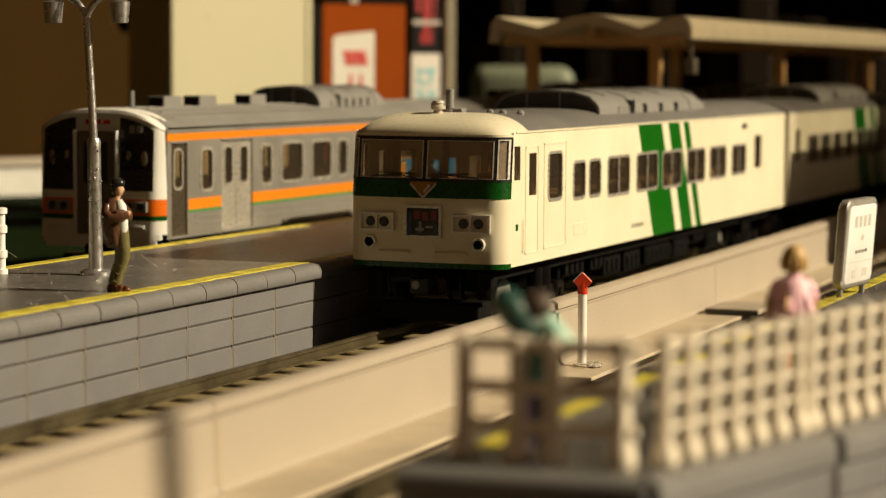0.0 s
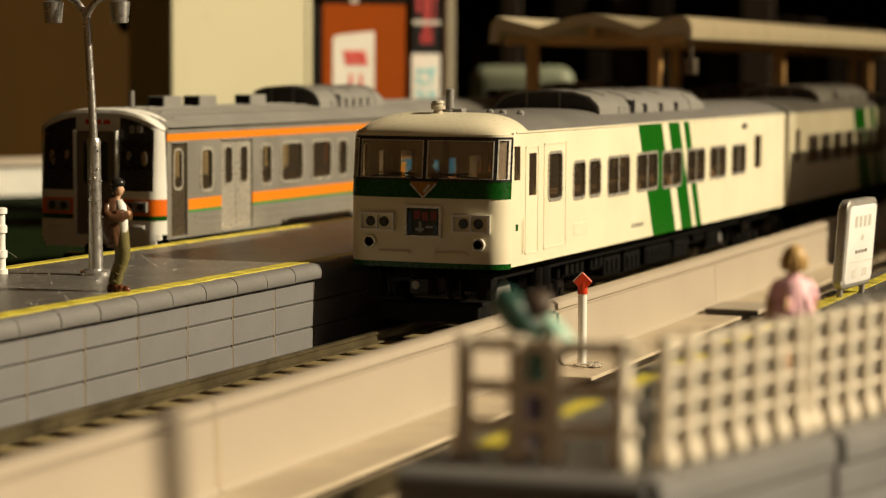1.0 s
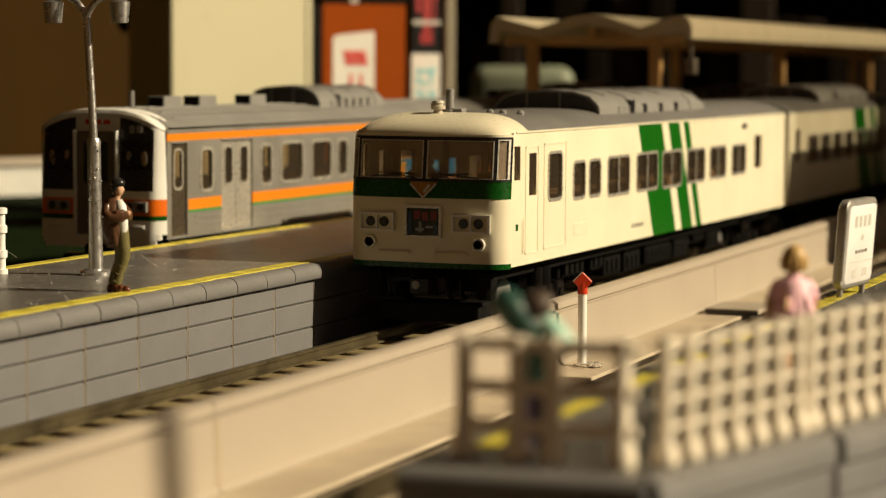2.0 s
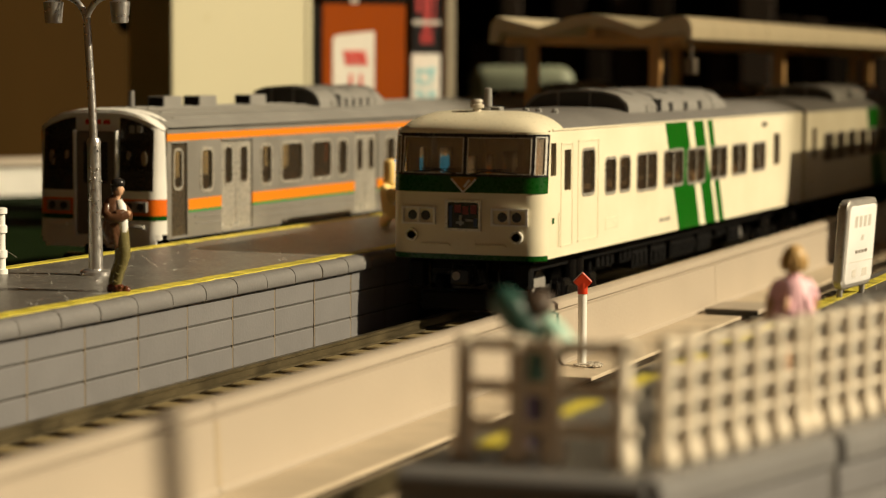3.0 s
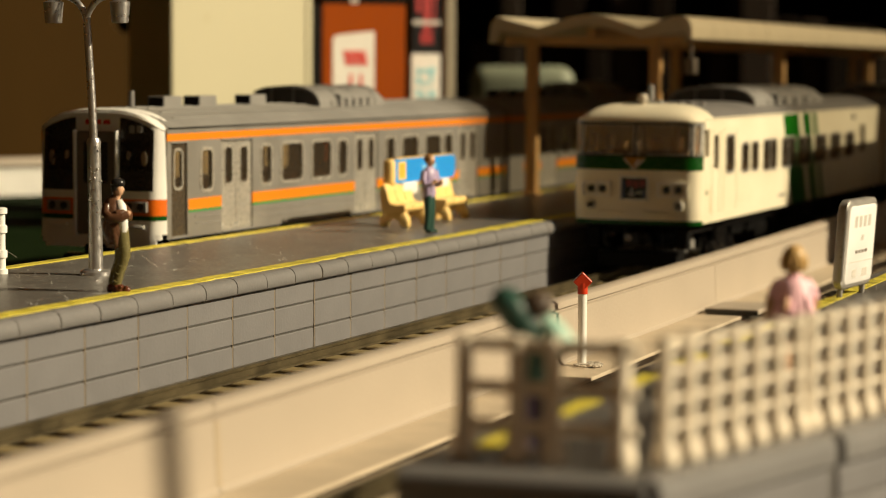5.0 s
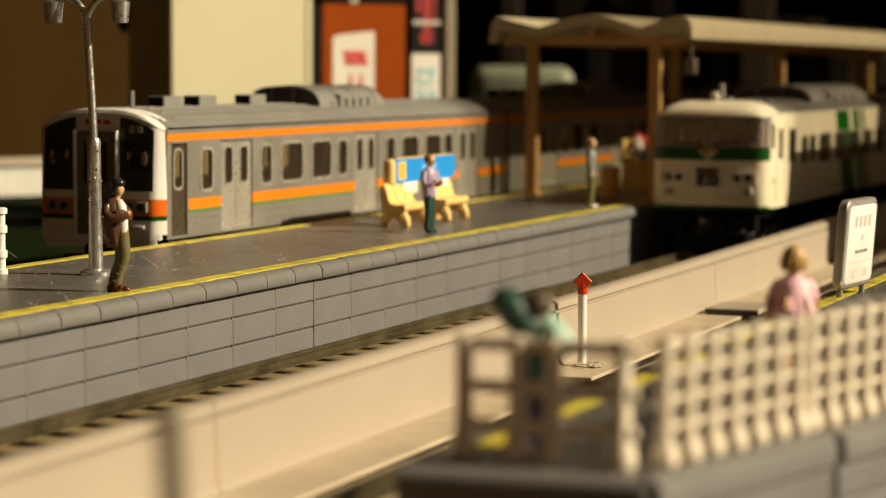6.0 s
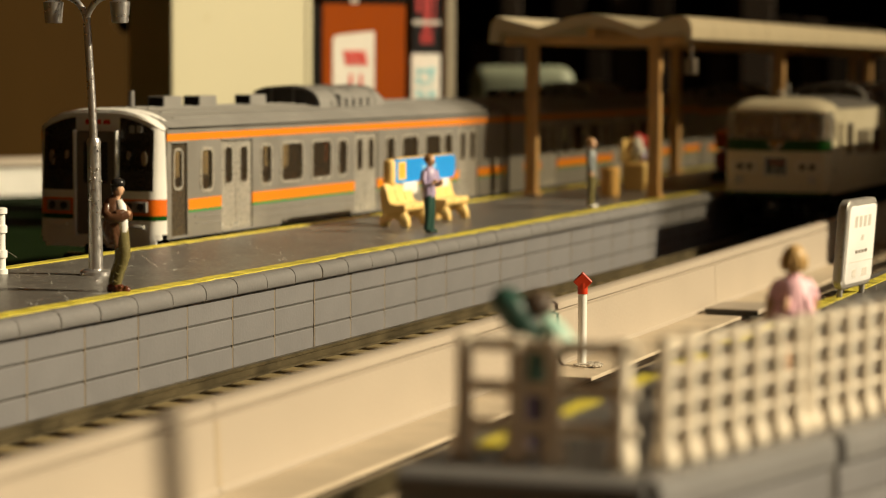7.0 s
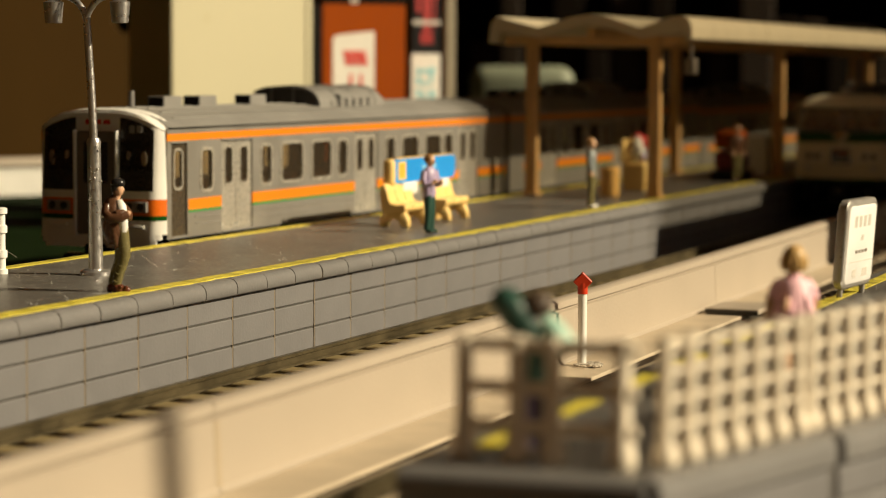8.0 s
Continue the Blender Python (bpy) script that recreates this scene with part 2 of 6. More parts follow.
# ---- building helpers (millimetres) ----
def part(name, bm, material, parent=None, label="", smooth=None):
    """Links a bmesh, built in millimetres, as one mesh object, under a thing or under a part."""
    bmesh.ops.scale(bm, vec=(S, S, S), verts=bm.verts)
    bmesh.ops.recalc_face_normals(bm, faces=bm.faces)
    me = bpy.data.meshes.new(name)
    bm.to_mesh(me)
    bm.free()
    for m in (material if isinstance(material, (list, tuple)) else [material]):
        me.materials.append(m)
    if smooth:
        for pl in me.polygons:
            pl.use_smooth = True
        me.set_sharp_from_angle(angle=radians(smooth))
    ob = new(name, me)
    if parent is not None:
        ob.parent = parent
    if label:
        tagged(ob, label)
    return ob


def thing(name, x, y, z, label, category, group="", kind="", rz=0.0):
    ob = new(name)
    ob.empty_display_size = 0.005
    ob.matrix_basis = pose(x * S, y * S, z * S, 0, 0, rz)
    return tagged(ob, label, category, group, kind)


def place(ob, x, y, z, rz=0.0):
    ob.matrix_basis = pose(x * S, y * S, z * S, 0, 0, rz)
    return ob


def box(bm, x0, x1, y0, y1, z0, z1, bevel=0.0, seg=1, mi=0):
    r = bmesh.ops.create_cube(bm, size=1.0)
    vs = r["verts"]
    for v in vs:
        v.co = Vector((x0 + (v.co.x + 0.5) * (x1 - x0), y0 + (v.co.y + 0.5) * (y1 - y0), z0 + (v.co.z + 0.5) * (z1 - z0)))
    fs = {f for v in vs for f in v.link_faces}
    for f in fs:
        f.material_index = mi
    if bevel:
        es = list({e for v in vs for e in v.link_edges})
        bmesh.ops.bevel(bm, geom=es, offset=bevel, segments=seg, affect="EDGES", profile=0.5, material=mi)
    return bm


def boxed(*a, **k):
    return box(bmesh.new(), *a, **k)


def tube(bm, pts, radii, n=10, mi=0, cap=True, squash=1.0):
    """A tapered tube along points; squash flattens it in y."""
    pts = [Vector(p) for p in pts]
    if not isinstance(radii, (list, tuple)):
        radii = [radii] * len(pts)
    rings = []
    up0 = None
    for i, p in enumerate(pts):
        d = (pts[min(i + 1, len(pts) - 1)] - pts[max(i - 1, 0)]).normalized()
        ref = Vector((0, 1, 0)) if abs(d.y) < 0.9 else Vector((1, 0, 0))
        if up0 is not None and abs(d.dot(up0)) < 0.95:
            ref = up0
        a = d.cross(ref).normalized()
        b = a.cross(d).normalized()
        up0 = b
        ring = []
        for k in range(n):
            ang = 2 * math.pi * k / n
            ring.append(bm.verts.new(p + radii[i] * (a * math.cos(ang) + b * (math.sin(ang) * squash))))
        rings.append(ring)
    for r0, r1 in zip(rings, rings[1:]):
        for k in range(n):
            f = bm.faces.new((r0[k], r0[(k + 1) % n], r1[(k + 1) % n], r1[k]))
            f.material_index = mi
    if cap:
        for r in (rings[0], rings[-1]):
            f = bm.faces.new(r)
            f.material_index = mi
    return bm


def ball(bm, c, r, mi=0, stretch=(1, 1, 1), u=12, v=8):
    res = bmesh.ops.create_uvsphere(bm, u_segments=u, v_segments=v, radius=1.0)
    for w in res["verts"]:
        w.co = Vector((c[0] + w.co.x * r * stretch[0], c[1] + w.co.y * r * stretch[1], c[2] + w.co.z * r * stretch[2]))
    for f in {f for w in res["verts"] for f in w.link_faces}:
        f.material_index = mi
    return bm


def extrude_profile(bm, prof, y0, y1, mi=0, caps=True):
    """A closed (x, z) outline pulled along y."""
    a = [bm.verts.new((x, y0, z)) for x, z in prof]
    b = [bm.verts.new((x, y1, z)) for x, z in prof]
    n = len(prof)
    for i in range(n):
        bm.faces.new((a[i], a[(i + 1) % n], b[(i + 1) % n], b[i])).material_index = mi
    if caps:
        bm.faces.new(a).material_index = mi
        bm.faces.new(b).material_index = mi
    return bm


def prism(bm, outline, z0, z1, mi=0):
    """A closed (x, y) outline pulled up."""
    a = [bm.verts.new((x, y, z0)) for x, y in outline]
    b = [bm.verts.new((x, y, z1)) for x, y in outline]
    n = len(outline)
    for i in range(n):
        bm.faces.new((a[i], a[(i + 1) % n], b[(i + 1) % n], b[i])).material_index = mi
    bm.faces.new(a).material_index = mi
    bm.faces.new(b).material_index = mi
    return bm


def grid_patch(bm, f, us, vs, mi=0):
    rows = [[bm.verts.new(f(u, v)) for u in us] for v in vs]
    for r0, r1 in zip(rows, rows[1:]):
        for i in range(len(us) - 1):
            bm.faces.new((r0[i], r0[i + 1], r1[i + 1], r1[i])).material_index = mi
    return rows


def lin(a, b, n):
    return [a + (b - a) * i / n for i in range(n + 1)]


# ================= the large structure =================
GROUND, TOP = -2.2, 7.5     # baseboard and platform top, above/below the rail tops


def build_room():
    g = part("ground", boxed(-700, 420, -120, 1180, GROUND - 22, GROUND, 3.0, 2), M["table"])
    for x in (-660, 380):
        for y in (-80, 1140):
            part("table_leg", boxed(x - 25, x + 25, y - 25, y + 25, -740, GROUND - 22, 2.0), M["table"], g, "square dark table leg")
    tagged(g, "dark wooden table top under the model railway", "ground", kind="structure")
    mt = part("green_mat", boxed(-660, -170, 100, 760, GROUND + .01, GROUND + .8, .2), M["mat_green"])
    tagged(mt, "green mat lying on the table, shade put into its dark colour", "mat")
    t = part("floor", boxed(-1300, 1100, -800, 1500, -760, -740), M["planks"])
    tagged(t, "oak floor of the room", "floor", kind="structure")
    x0, x1, y0, y1, z0, z1 = -1300, 1100, -800, 1500, -740, 1300
    w = part("wall_west", boxed(x0 - 80, x0, y0, y1, z0, z1), M["plaster"])
    tagged(w, "plain warm wall of the dim room", "wall", kind="structure")
    w = part("wall_north", boxed(x0, x1, y1, y1 + 80, z0, z1), M["plaster"])
    tagged(w, "plain warm wall of the dim room", "wall", kind="structure")
    w = part("wall_south", boxed(x0, x1, y0 - 80, y0, z0, z1), M["curtain"])
    tagged(w, "plain dark brown wall of the dim room", "wall", kind="structure")
    # the window wall, with one wide opening for the sun
    bm = bmesh.new()
    wy0, wy1, wz0, wz1 = -720, 1330, 180, 1230
    box(bm, x1, x1 + 80, y0, wy0, z0, z1)
    box(bm, x1, x1 + 80, wy1, y1, z0, z1)
    box(bm, x1, x1 + 80, wy0, wy1, z0, wz0)
    box(bm, x1, x1 + 80, wy0, wy1, wz1, z1)
    tagged(part("wall_east", bm, M["plaster"]), "plain warm wall with a wide window opening", "wall", kind="structure")
    # unseen half-height sheer sheet over the far part of the window, added to dim the sun
    bm = bmesh.new()
    ys = lin(630, wy1, 140)
    a = [bm.verts.new((x1 - 12 + 5 * math.sin(y * .11), y, wz0 - 20)) for y in ys]
    b = [bm.verts.new((x1 - 12 + 5 * math.sin(y * .11), y, 772)) for y in ys]
    for i in range(140):
        bm.faces.new((a[i], a[i + 1], b[i + 1], b[i]))
    tagged(part("sheer_curtain", bm, M["sheer"], None, smooth=60), "unseen thin warm-white sheet added in the window to dim the sun on the far part", "curtain")
    c = part("ceiling", boxed(x0, x1, y0, y1, z1, z1 + 60), M["plaster"])
    tagged(c, "plain ceiling of the dim room", "ceiling", kind="structure")


# ---- the island platform: asphalt top, kerb stones, block facing ----
P_FACE, P_BACK, P_Y0, P_Y1 = -109.3, -138.6, 105.0, 760.0
BLOCK, KERB = 10.1, 7.07


def build_island_platform():
    core = part("platform", boxed(P_BACK + 1.3, P_FACE - 1.0, P_Y0, P_Y1, GROUND, TOP, 0.05), M["platform"])
    tagged(core, "dark grey island platform with yellow edge lines", "platform", kind="structure")
    back = boxed(P_BACK + 0.3, P_FACE - 0.17, P_Y0 + 0.1, P_Y1 - 0.1, GROUND + 0.05, 5.75)
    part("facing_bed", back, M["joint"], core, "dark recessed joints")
    for x0, x1 in ((-112.3, -110.1), (-137.9, -136.1)):
        bm = bmesh.new()
        rng = random.Random(int(-x0))
        ys = lin(P_Y0, P_Y1, 420)
        a = [(x0 + rng.uniform(-.14, .14), y) for y in ys]
        b = [(x1 + rng.uniform(-.14, .14), y) for y in ys]
        lo = [bm.verts.new((x, y, TOP + 0.004)) for x, y in a]
        li = [bm.verts.new((x + .1, y, TOP + 0.09)) for x, y in a]
        ri = [bm.verts.new((x - .1, y, TOP + 0.09)) for x, y in b]
        ro = [bm.verts.new((x, y, TOP + 0.004)) for x, y in b]
        for i in range(len(ys) - 1):
            for p, q in ((lo, li), (li, ri), (ri, ro)):
                bm.faces.new((p[i], q[i], q[i + 1], p[i + 1]))
        part("edge_line", bm, M["yellow"], core, "rough yellow painted edge line", smooth=40)
    return core


def build_platform_pieces(core):
    """Kerb stones and facing blocks, one object each on shared meshes."""
    rows = ((3.42, 5.72), (0.50, 3.24), (GROUND + 0.1, 0.32))
    y0 = 178.6 - 7 * BLOCK
    meshes = []
    for z0, z1 in rows:
        bm = bmesh.new()
        box(bm, -0.9, 0.0, 0.09, BLOCK - 0.09, z0, z1, 0.10, 1)
        ob = part("block", bm, M["block"], core)
        meshes.append(ob)
    n = int((520 - y0) / BLOCK)
    # pale mortar stands in the upright joints
    bm = bmesh.new()
    for i in range(n + 1):
        yj = y0 + i * BLOCK + (.16 if i >= 13 else 0)
        box(bm, P_FACE - .5, P_FACE - .03, yj - .085, yj + .085, GROUND + .1, 5.7)
    part("upright_joints", bm, M["joint_tan"], core, "pale tan mortar in the upright joints")
    for k, first in enumerate(meshes):
        first.matrix_basis = pose(P_FACE * S, y0 * S, 0)
        for i in range(1, n):
            ob = new("block", first.data)
            ob.parent = core
            ob.matrix_basis = pose((P_FACE + 0.02 * math.sin(i * 2.3 + k)) * S, (y0 + i * BLOCK + (.16 if i >= 13 else 0)) * S, 0)
    # kerb: rounded nose over the facing
    bm = bmesh.new()
    prof = [(-1.25, 5.78), (0.55, 5.78), (0.72, 5.95), (0.75, 6.5), (0.62, 7.0), (0.30, 7.36), (-0.15, 7.5), (-0.95, 7.52), (-1.25, 7.52)]
    extrude_profile(bm, prof, 0.075, KERB - 0.075)
    first = part("kerb_stone", bm, M["kerb"], core, smooth=50)
    ky0 = 176.2 - 10 * KERB
    first.matrix_basis = pose(P_FACE * S, ky0 * S, 0)
    for i in range(1, int((520 - ky0) / KERB)):
        ob = new("kerb_stone", first.data)
        ob.parent = core
        ob.matrix_basis = pose((P_FACE + 0.015 * math.sin(i * 1.7)) * S, (ky0 + i * KERB + (.12 if i >= 19 else 0)) * S, 0.012 * math.sin(i * 2.9) * S)
    bm = bmesh.new()
    jp = [(P_FACE + (x - .1 if x > 0 else x), z - .1) for x, z in prof]
    for i in range(int((520 - ky0) / KERB) + 1):
        yj = ky0 + i * KERB + (.12 if i >= 19 else 0)
        extrude_profile(bm, jp, yj - .09, yj + .09)
    part("kerb_joints", bm, M["joint_tan"], core, "thin pale kerb joints")
    bm = bmesh.new()
    extrude_profile(bm, [(x + P_FACE, z) for x, z in prof], ky0 + int((520 - ky0) / KERB) * KERB, P_Y1)
    extrude_profile(bm, [(P_BACK - x, z) for x, z in prof], P_Y0, P_Y1)
    part("kerb", bm, M["kerb"], core, smooth=50)
    bm = boxed(P_FACE - 0.9, P_FACE, y0 + n * BLOCK, P_Y1, GROUND + .1, 5.7)
    box(bm, P_BACK, P_BACK + 0.9, P_Y0, P_Y1, GROUND + .1, 5.7)
    part("facing", bm, M["block"], core)


# ---- track: roadbed, sleepers, two rails ----
def build_track(x, y0, y1, label, bed="ballast", lift=0.0):
    bm = bmesh.new()
    extrude_profile(bm, [(-10.2, GROUND + .02 - lift), (10.2, GROUND + .02 - lift), (9.2, -1.75), (-9.2, -1.75)], y0, y1)
    tr = part("track", bm, M[bed])
    tr.matrix_basis = pose(x * S, 0, lift * S)
    tagged(tr, label, "track", kind="structure")
    rp = [(-.55, -1.28), (.55, -1.28), (.5, -1.1), (.16, -.95), (.16, -.42), (.36, -.3), (.36, -.04), (.3, 0), (-.3, 0), (-.36, -.04), (-.36, -.3), (-.16, -.42), (-.16, -.95), (-.5, -1.1)]
    for sx in (-4.5, 4.5):
        bm = bmesh.new()
        extrude_profile(bm, [(px + sx, pz) for px, pz in rp], y0, y1)
        part("rail", bm, M["rail"], tr, "weathered brown metal rail")
    return tr


def build_sleepers(tr, y_from, pitch, count):
    bm = boxed(-8.2, 8.2, -1.5, 1.5, -1.9, -1.27, 0.12, 1)
    ob = part("sleeper", bm, M["sleeper"], tr)
    ob.matrix_basis = pose(0, y_from * S, 0)
    for i in range(1, count):
        o = new("sleeper", ob.data)
        o.parent = tr
        o.matrix_basis = pose(0.1 * math.sin(i * 3.1) * S, (y_from + i * pitch) * S, 0)


# ---- the low beige wall beside the track, and the roadbed behind it ----
def build_beige_wall():
    """Cast lengths butted with fine gaps; the run leans half a degree from the track."""
    prof = [(.05, -2.12), (.05, 4.4), (.25, 4.85), (.55, 5.0), (1.7, 5.0), (2.05, 4.8), (2.12, 4.15), (1.75, 4.05), (1.75, 3.85), (2.2, 3.72), (2.45, -1.3), (2.75, -1.65), (2.75, -2.12)]
    cuts = [-190.0, -96.1, 52.3, 196.5, 340.7, 450.0]
    root = None
    for a, b in zip(cuts, cuts[1:]):
        bm = bmesh.new()
        extrude_profile(bm, prof, a + .07, b - .07)
        if root is None:
            root = part("low_wall", bm, M["beige"], None, smooth=35)
            tagged(root, "low beige plastic wall beside the track", "wall", kind="structure")
            root.matrix_basis = pose(-81.62 * S, 250 * S, -.15 * S, 0, 0, .72)
        else:
            part("panel", bm, M["beige"], root, smooth=35)
    bm = bmesh.new()
    extrude_profile(bm, [(1.9, -1.2), (2.475, -1.2), (2.245, 3.62), (1.7, 3.62)], cuts[1] - .4, cuts[1] + .4)
    part("joint_strip", bm, M["beige_joint"], root, "pale tan strip over the joint")
    bm = boxed(2.78, 8.6, -190, 450, GROUND + .06, -1.7, 0.1, 1)
    fl = part("roadbed", bm, M["beige_floor"])
    fl.matrix_basis = pose(-81.62 * S, 250 * S, -.15 * S, 0, 0, .72)
    tagged(fl, "beige plastic strip at the foot of the low wall", "path", kind="structure")
    return root


# ---- the near platform with its tapered end ----
def build_near_platform():
    out = [(-49.3, 119.0), (-35.2, 120.0), (-20.0, 176.0), (-20.0, 700.0), (-49.3, 700.0)]
    bm = bmesh.new()
    prism(bm, out, GROUND + .05, TOP - .02)
    core = part("near_platform", bm, M["platform"])
    tagged(core, "dark grey platform end with a tapered side and ivory fence", "platform", kind="structure")
    # kerb band round the tapered end, in lengths
    def band_piece(p, q, nm, z0, z1, proud, material, lab=""):
        p, q = Vector((*p, 0)), Vector((*q, 0))
        d = (q - p).normalized()
        nrm = Vector((d.y, -d.x, 0))
        a, b = p + d * .14, q - d * .14
        prof = [(-1.2, z1), (proud * .3, z1), (proud * .8, z1 - .25), (proud, z1 - .6), (proud, z0 + .1), (proud - .15, z0), (-1.2, z0)]
        bm = bmesh.new()
        r0 = [bm.verts.new((a + nrm * o) + Vector((0, 0, z))) for o, z in prof]
        r1 = [bm.verts.new((b + nrm * o) + Vector((0, 0, z))) for o, z in prof]
        m = len(prof)
        for i in range(m):
            bm.faces.new((r0[i], r0[(i + 1) % m], r1[(i + 1) % m], r1[i]))
        bm.faces.new(r0)
        bm.faces.new(r1)
        part(nm, bm, material, core, lab, smooth=50)
    runs = [((-49.3, 119.0), (-35.2, 120.0)), ((-35.2, 120.0), (-29.83, 139.8)), ((-29.61, 140.6), (-20.0, 176.0))]
    for p, q in runs:
        band_piece(p, q, "kerb_stone", 5.7, TOP + .02, 0.7, M["kerb"])
        for z0, z1 in ((3.4, 5.66), (.5, 3.25), (-2.1, .3)):
            band_piece(p, q, "block", z0, z1, 0.25, M["block"])
    # broken yellow line near the far edge
    bm = bmesh.new()
    y = 126.5
    while y < 690:
        ln = 7.6 if y < 170 else 38.0
        box(bm, -48.2, -46.7, y, y + ln, TOP - .015, TOP + .07, .03, 1)
        y += ln + (6.5 if y < 170 else .8)
    part("edge_line", bm, M["yellow"], core, "worn yellow edge line")
    return core


def build_fence(near):
    """Ivory lattice fence: posts, rails and balusters with bulb feet."""
    def run(p, q, label):
        L = math.dist(p, q)
        ang = math.degrees(math.atan2(q[1] - p[1], q[0] - p[0]))
        f = thing("platform_fence", p[0], p[1], TOP, label, "fence", group="platform fences", rz=ang)
        for z in (6.75, 5.2, 3.65, 2.1):
            part("rail", boxed(0, L, -.2, .2, z - .12, z + .12, .06, 1), M["fence"], f)
        n = max(2, round(L / 2.5))
        bm = bmesh.new()
        tube(bm, [(0, 0, 0), (0, 0, .3), (0, 0, .9), (0, 0, 1.5), (0, 0, 2.1), (0, 0, 2.9), (0, 0, 3.65), (0, 0, 4.4), (0, 0, 5.2), (0, 0, 6.0), (0, 0, 6.7), (0, 0, 7.15)], [.72, .86, .74, .42, .56, .36, .56, .36, .56, .36, .56, .44], 10)
        first = part("baluster", bm, M["fence"], f, smooth=50)
        for i in range(1, n + 1):
            o = new("baluster", first.data)
            o.parent = f
            o.matrix_basis = pose(L * i / n * S, 0, 0)
        return f
    run((-35.9, 125.4), (-31.87, 140.2), "ivory plastic lattice fence along the tapered platform side")
    run((-31.45, 141.75), (-26.2, 161.0), "ivory plastic lattice fence along the tapered platform side")
    # the end fence: fewer posts, open bays
    p, q = (-47.2, 122.9), (-36.9, 123.4)
    L = math.dist(p, q)
    f = thing("platform_fence", p[0], p[1], TOP, "ivory plastic fence closing the platform end, in shade", "fence", group="platform fences", rz=math.degrees(math.atan2(q[1] - p[1], q[0] - p[0])))
    for z in (6.6, 4.2, 2.0):
        part("rail", boxed(0, L, -.3, .3, z - .38, z + .38, .15, 2), M["fence"], f)
    for x in (0.3, 3.4, 5.5, 9.45):
        bm = bmesh.new()
        tube(bm, [(x, 0, 0), (x, 0, .4), (x, 0, 1.1), (x, 0, 1.7), (x, 0, 7.1)], [.7, .86, .76, .52, .5], 10)
        part("post", bm, M["fence"], f, smooth=50)


def holed_side(bm, xo, xi, y0, y1, z0, z1, holes, mi=0):
    """A side wall at x = xo between y0..y1, z0..z1 with openings (ya, yb, za, zb) whose edges go in to xi."""
    ys = sorted({y0, y1, *[h[0] for h in holes], *[h[1] for h in holes]})
    zs = sorted({z0, z1, *[h[2] for h in holes], *[h[3] for h in holes]})
    cache = {}

    def vert(x, y, z):
        k = (x, y, z)
        if k not in cache:
            cache[k] = bm.verts.new(k)
        return cache[k]

    def inside(a, b, c, d):
        ym, zm = (a + b) / 2, (c + d) / 2
        return any(h[0] < ym < h[1] and h[2] < zm < h[3] for h in holes)
    for a, b in zip(ys, ys[1:]):
        for c, d in zip(zs, zs[1:]):
            if not inside(a, b, c, d):
                bm.faces.new((vert(xo, a, c), vert(xo, b, c), vert(xo, b, d), vert(xo, a, d))).material_index = mi
                bm.faces.new((vert(xi, a, c), vert(xi, b, c), vert(xi, b, d), vert(xi, a, d))).material_index = mi
    for a, b, c, d in holes:
        for p, q in (((a, c), (b, c)), ((b, c), (b, d)), ((b, d), (a, d)), ((a, d), (a, c))):
            bm.faces.new([vert(*v) for v in ((xo, *p), (xo, *q), (xi, *q), (xi, *p))]).material_index = mi


# ---- platform canopies ----
def build_canopy(x, y0, y1, name_label):
    c = thing("platform_canopy", x, y0, TOP, name_label, "canopy", group="platform canopies")
    L = y1 - y0
    up = [(-18.0, 27.2), (-17.6, 29.6), (-16.5, 30.6), (-9, 28.7), (-3, 30.6), (0, 31.0), (3, 30.6), (9, 28.7), (14.6, 30.6), (16.2, 30.7), (17.2, 30.3), (17.8, 29.5), (18.0, 28.4)]
    lo = [(18.0, 26.9), (17.0, 26.8), (16.6, 28.0), (9, 27.0), (3, 28.8), (0, 29.3), (-3, 28.8), (-9, 27.0), (-16.4, 28.2), (-16.9, 26.0), (-18.0, 26.0)]
    step = 54.0
    y = 0.0
    while y < L - 1:
        bm = bmesh.new()
        extrude_profile(bm, up + lo, y + .12, min(y + step, L) - .12)
        part("roof_panel", bm, M["canopy"], c, "cream gull-wing roof length", smooth=30)
        y += step
    part("ridge_beam", boxed(-.8, .8, 1.5, L - 1.5, 26.9, 28.7, .1), M["column"], c)
    yy = 3.0
    while yy < L:
        for sx in (-11.0, 11.0):
            bm = bmesh.new()
            box(bm, sx - 1.4, sx + 1.4, yy - 1.4, yy + 1.4, 0, .5, .1)
            box(bm, sx - 1.0, sx + 1.0, yy - 1.0, yy + 1.0, .45, 27.2, .15, 2)
            part("column", bm, M["column"], c, "tan plastic column", smooth=40)
        part("cross_beam", boxed(-16.0, 16.0, yy - .6, yy + .6, 25.7, 27.3, .1), M["column"], c)
        yy += 90.0
    return c


